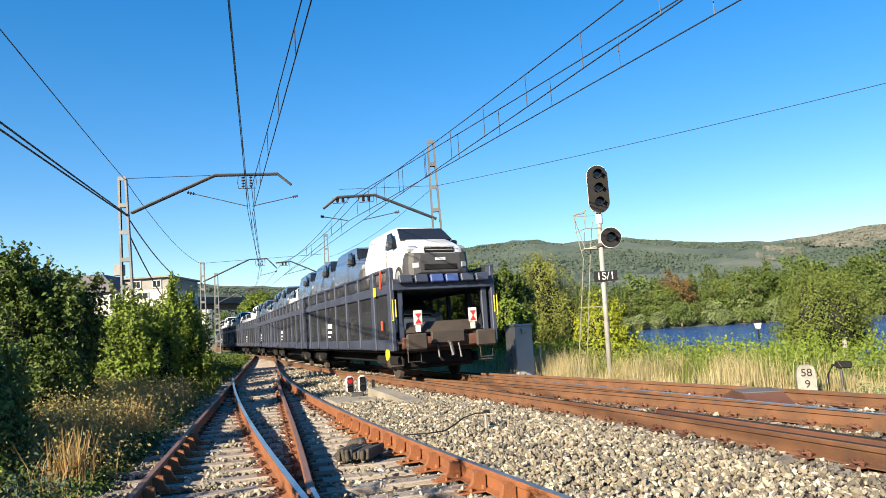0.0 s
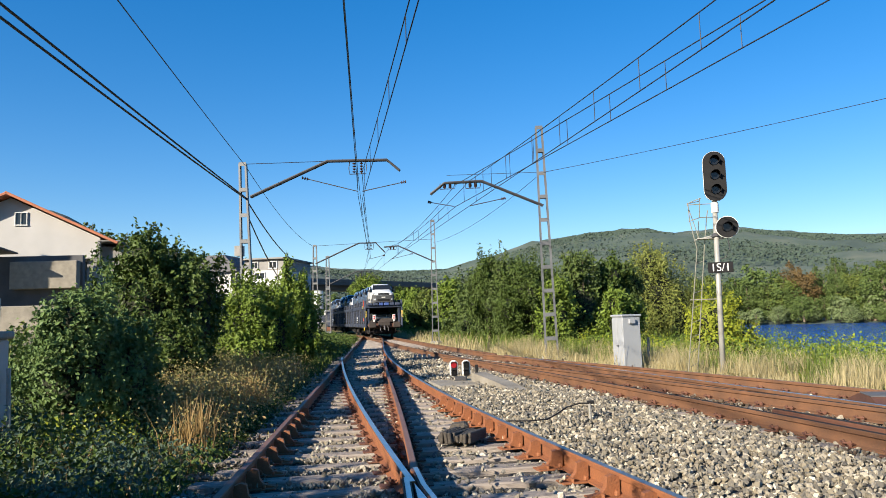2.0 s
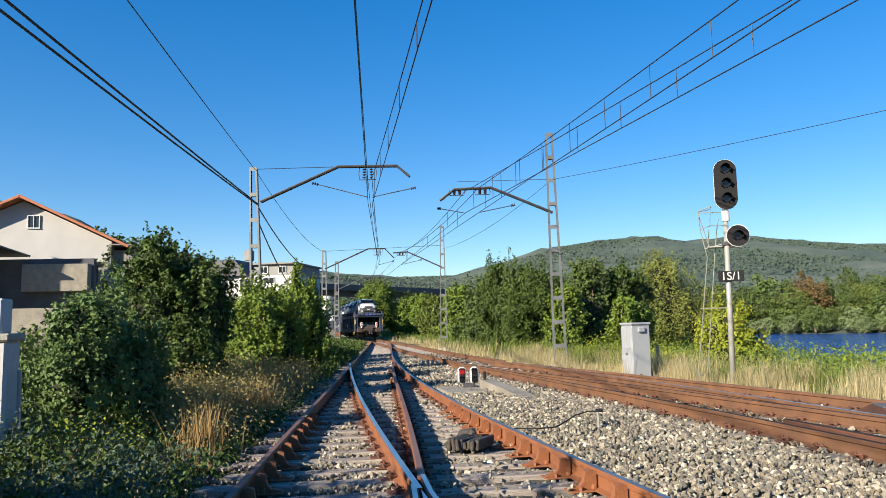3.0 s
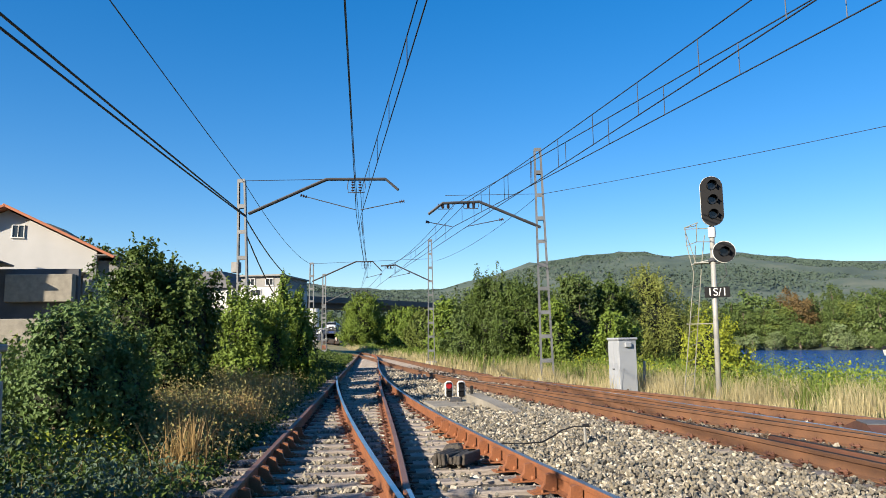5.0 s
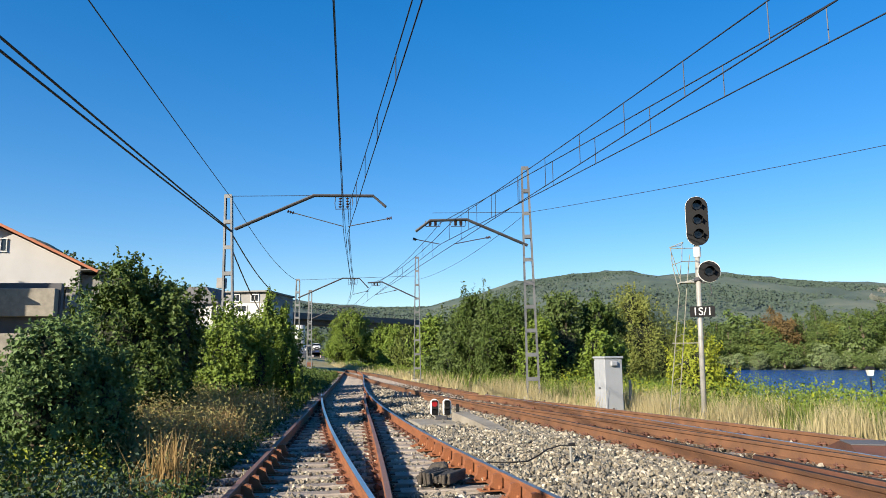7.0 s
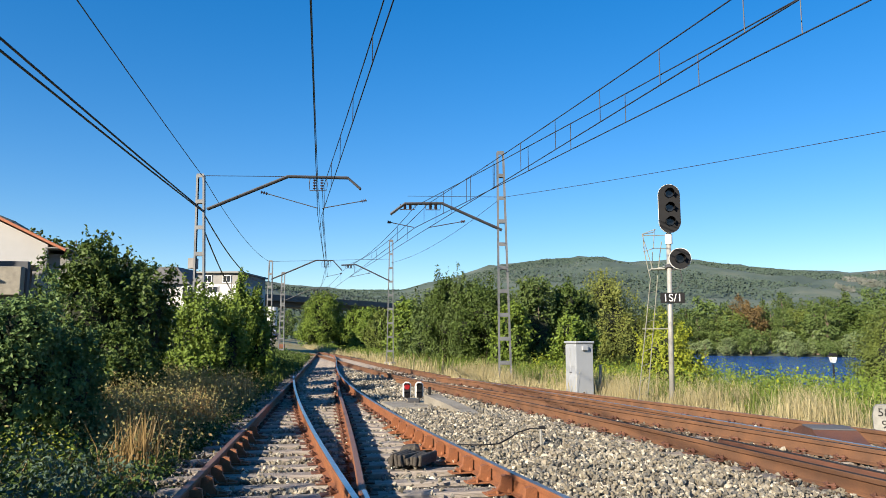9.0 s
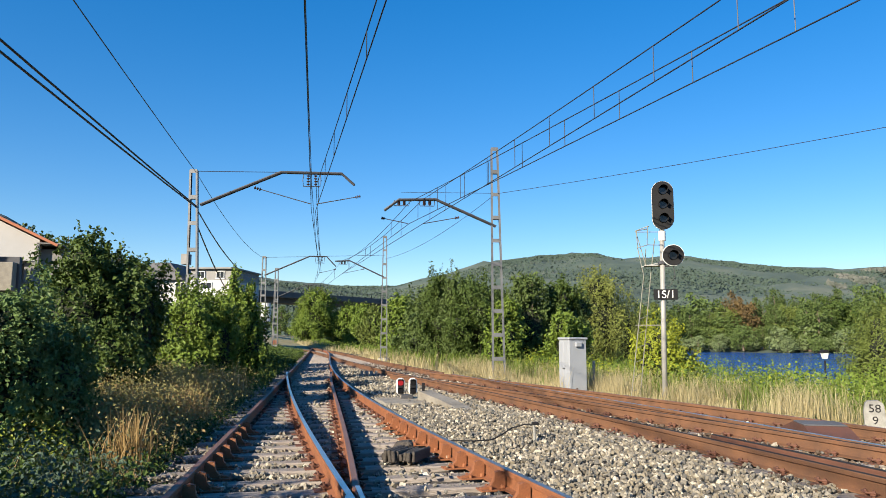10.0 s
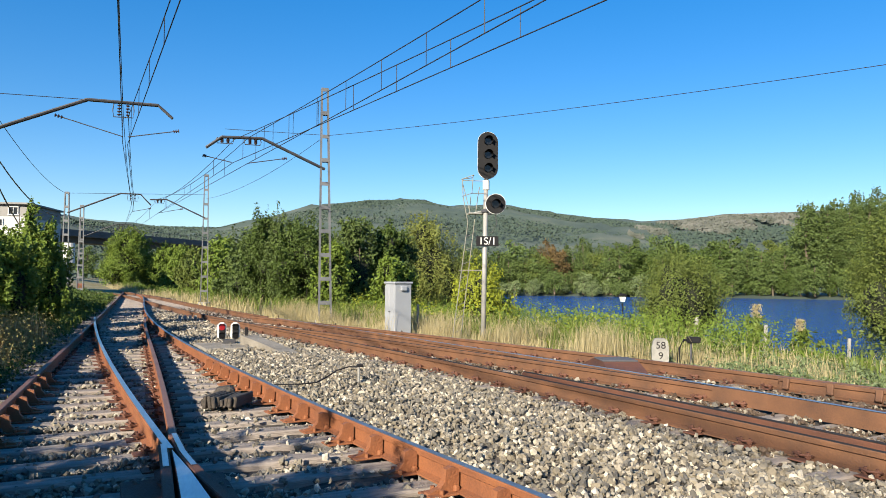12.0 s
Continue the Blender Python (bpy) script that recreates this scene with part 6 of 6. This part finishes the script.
def wagon(label, rear):
    """Half of an articulated double-deck car carrier; y = 0 is its rear end, z = 0 the rail head."""
    t = thing("car_carrier_wagon", label, "railway wagon", group="car carrier wagons")
    L = UNIT - 0.3
    part("chassis", Build().box((0, L / 2, 0.86), (2.5, L - 0.5, 0.24), bevel=0.03).box((0, L / 2, 0.66), (0.7, L - 2, 0.3), bevel=0.03), GRIME, t)
    # underframe and bogies are black to paint the shade under the wagon
    part("underframe", Build().box((0, L / 2, 0.58), (1.5, L - 1.0, 0.34), bevel=0.03), BLACK, t, "underframe and pipes, black for the shade below")
    for y in (1.7, L - 1.7):
        part("bogie_frame", Build().box((0, y, 0.5), (2.1, 2.1, 0.42), bevel=0.06).box((-1.08, y, 0.52), (0.12, 2.4, 0.26), bevel=0.04).box((1.08, y, 0.52), (0.12, 2.4, 0.26), bevel=0.04), BLACK, t, "bogie frame, black for the shade below")
    part("lower_deck", Build().box((0, L / 2, 1.02), (2.7, L, 0.08), bevel=0.01), GRIME, t)
    part("upper_deck", Build().box((0, L / 2, 2.46), (2.86, L, 0.10), bevel=0.01), STEEL_BLUE, t)
    for s in (-1, 1):
        part("sill", Build().box((s * 1.40, L / 2, 0.98), (0.12, L, 0.30), bevel=0.02), STEEL_BLUE, t)
        part("deck_beam", Build().box((s * 1.46, L / 2, 2.46), (0.10, L, 0.26), bevel=0.02), STEEL_BLUE, t)
        part("guard_rail", Build().tube([(s * 1.47, 0.3, 2.98), (s * 1.47, L - 0.3, 2.98)], 0.035, 6), STEEL_BLUE, t)
        n = 8
        for i in range(n + 1):
            y = 0.12 + (L - 0.24) * i / n
            wide = 0.30 if i in (0, 1, n) else 0.11
            part("post", Build().box((s * 1.46, y, 1.92), (0.12, wide, 2.12 if i not in (0, 1) else 2.2), bevel=0.02), STEEL_BLUE, t)
        for i in range(n):
            y = 0.12 + (L - 0.24) * (i + 0.5) / n
            part("side_panel", Build().box((s * 1.44, y, 1.72), (0.025, (L - 0.24) / n - 0.16, 1.22), bevel=0.004), MESH_PANEL, t, "dark perforated side panel")
            part("upper_panel", Build().box((s * 1.44, y, 2.78), (0.02, (L - 0.24) / n - 0.12, 0.34), bevel=0.004), MESH_PANEL, t)
        for y in (1.7, L - 1.7):
            bogie_wheel(t, s * 0.86, y)
    part("marking", Build().box((-1.458, 8.0, 1.66), (0.012, 0.9, 0.16)).box((-1.458, 7.9, 1.44), (0.012, 0.6, 0.09)).box((-1.458, 8.0, 1.28), (0.012, 0.4, 0.07)), WHITE, t, "plain pale bars of worn lettering")
    if not rear:
        return t
    part("end_beam", Build().box((0, 0.02, 2.55), (2.9, 0.14, 0.30), bevel=0.02), STEEL_BLUE, t)
    for i in range(6):
        part("deck_flap", Build().box((-1.1 + 0.44 * i, -0.12, 2.68), (0.36, 0.14, 0.22), pose(0, 0, 0, -18, 0, 0), bevel=0.02), FLAP_BLUE if i in (2, 3) else STEEL_BLUE, t)
    part("headstock", Build().box((0, 0.05, 1.0), (2.5, 0.22, 0.30), bevel=0.03), RUST_DARK, t)
    part("centre_plate", Build().box((0, -0.12, 1.12), (0.95, 0.12, 0.34), bevel=0.03), GRIME, t, "broad brown centre plate")
    part("loading_ramp", Build().prism([(-1.12, 0), (1.12, 0), (1.0, 0.34), (-1.0, 0.34)], 0.10, pose(0, 0.1, 1.24, -35, 0, 0)), GRIME, t, "folded rusty brown loading ramp")
    for s in (-1, 1):
        bf = part("buffer", Build().box((s * 0.98, -0.42, 1.03), (0.58, 0.10, 0.44), bevel=0.05), GRIME, t, "broad grimy buffer plate")
        part("buffer_stock", Build().tube([(s * 0.98, 0.0, 1.05), (s * 0.98, -0.38, 1.05)], [0.16, 0.12], 10), GRIME, bf)
        tl = part("tail_board", Build().box((s * 0.79, -0.05, 1.66), (0.24, 0.03, 0.38), bevel=0.01), WHITE, t, "white tail board with red triangles")
        part("triangle", Build().prism([(-0.09, 0.15), (0.09, 0.15), (0, 0.02)], 0.012, pose(s * 0.79, -0.072, 1.62)).prism([(-0.09, -0.11), (0.09, -0.11), (0, 0.02)], 0.012, pose(s * 0.79, -0.072, 1.62)), TAIL_RED, tl, "red triangles")
        part("bracket", Build().box((s * 0.79, -0.03, 1.38), (0.14, 0.04, 0.2), bevel=0.01), WHITE, tl)
        part("hand_rail", Build().tube([(s * 1.50, -0.08, 1.62), (s * 1.50, -0.16, 1.62), (s * 1.50, -0.16, 2.16), (s * 1.42, -0.16, 2.16), (s * 1.42, -0.16, 1.7)], 0.018, 6), YELLOW, t, "yellow grab rail")
        part("end_post", Build().box((s * 1.22, 0.12, 1.75), (0.16, 0.12, 1.4), bevel=0.02), STEEL_BLUE, t)
        part("step", Build().tube([(s * 1.2, -0.3, 0.85), (s * 1.2, -0.3, 0.52), (s * 0.85, -0.3, 0.52), (s * 0.85, -0.3, 0.85)], 0.02, 5), GRIME, t)
        part("side_step", Build().box((s * 1.30, 0.5, 0.42), (0.3, 0.5, 0.03), bevel=0.005), GRIME, t)
    part("lever", Build().box((-1.54, 0.75, 2.75), (0.04, 0.09, 0.5), pose(0, 0, 0, 12, 0, 0), bevel=0.01).box((-1.54, 0.8, 1.5), (0.04, 0.10, 0.26), bevel=0.01), RED_PAINT, t, "red orange levers")
    part("plate", Build().box((-1.535, 1.4, 2.45), (0.02, 0.22, 0.26), bevel=0.005), YELLOW, t)
    part("coupling", Build().tube([(0, -0.05, 1.0), (0, -0.3, 0.95), (0.03, -0.36, 0.62)], 0.05, 6).tube([(-0.3, -0.1, 0.95), (-0.32, -0.25, 0.6), (-0.2, -0.2, 0.5)], 0.03, 6).tube([(0.3, -0.1, 0.95), (0.3, -0.25, 0.55)], 0.03, 6), ARM, t, "dark screw coupling and hoses")
    part("wheel_disc", Build().tube([(-1.52, 0.4, 0.72), (-1.56, 0.4, 0.72)], 0.15, 14), YELLOW, t, "yellow brake handwheel")
    return t


units = [wagon("grimy blue-grey double-deck car carrier with its rear end open", True)]
plain = wagon("grimy blue-grey double-deck car carrier wagon in the train", False)
units += [plain] + [copy_thing(plain, Matrix()) for _ in range(7)]
white_van = vehicle("white panel van with a dark plastic front bumper", CAR_WHITE, True)
blue_car = vehicle("blue-grey new car on the train", CAR_BLUE, True)
white_car = vehicle("white new car on the train", CAR_WHITE, False)
silver_car = vehicle("silver new car on the train", CAR_SILVER, False)
# (vehicle, metres ahead of the train's rear, deck height)
load = [(white_van, 2.35, 2.51), (blue_car, 7.0, 2.51), (silver_car, 4.4, 1.06), (white_car, 9.1, 1.06)]
for k, y in enumerate((11.4, 16.2, 20.8, 25.3, 30.0, 34.6, 39.1, 43.8, 48.3, 52.9, 57.5, 62.0, 66.6, 71.2, 75.8, 80.3, 85.0, 89.5, 94.2, 98.7, 103.3, 108, 112.6, 117.2)):
    src = (blue_car, blue_car, white_car, blue_car, blue_car, silver_car)[k % 6] if k < 8 else (white_car, silver_car, white_van)[k % 3]
    load.append((copy_thing(src, Matrix()), y, 2.51))
for k, y in enumerate((16.5, 21.2, 25.9, 30.6, 35.2)):
    load.append((copy_thing((silver_car, white_car)[k % 2], Matrix()), y, 1.06))


# ---- what moves ----
SPEED = 19.5
py = np.arange(8.0, 470.0, 1.0)
px = [float(M1(v)) + GAUGE / 2 * 1.02 if v < 140 else 0.0 for v in py]
for i, v in enumerate(py):
    if v >= 140:
        px[i] = px[i - 1] - 0.215 - 0.0022 * (v - 140)
arc = np.concatenate([[0], np.cumsum(np.hypot(np.diff(px), np.diff(py)))])
START = float(np.interp(19.2, py, arc))


def on_line(s):
    return Vector((float(np.interp(s, arc, px)), float(np.interp(s, arc, py)), 0.0))


def rolling(s, length, z=0.0):
    """The pose of a vehicle whose rear stands s metres along the main line."""
    a, b = on_line(s), on_line(s + length)
    d = b - a
    return pose(a.x, a.y, z, 0, 0, math.degrees(math.atan2(-d.x, d.y)))


def motions():
    times = [0.5 * i for i in range(25)]
    for i, u in enumerate(units):
        walk(u, [(t, rolling(START + SPEED * t + UNIT * i, UNIT)) for t in times])
    for v, y, z in load:
        walk(v, [(t, rolling(START + SPEED * t + y, 1.0, z)) for t in times])


motions()
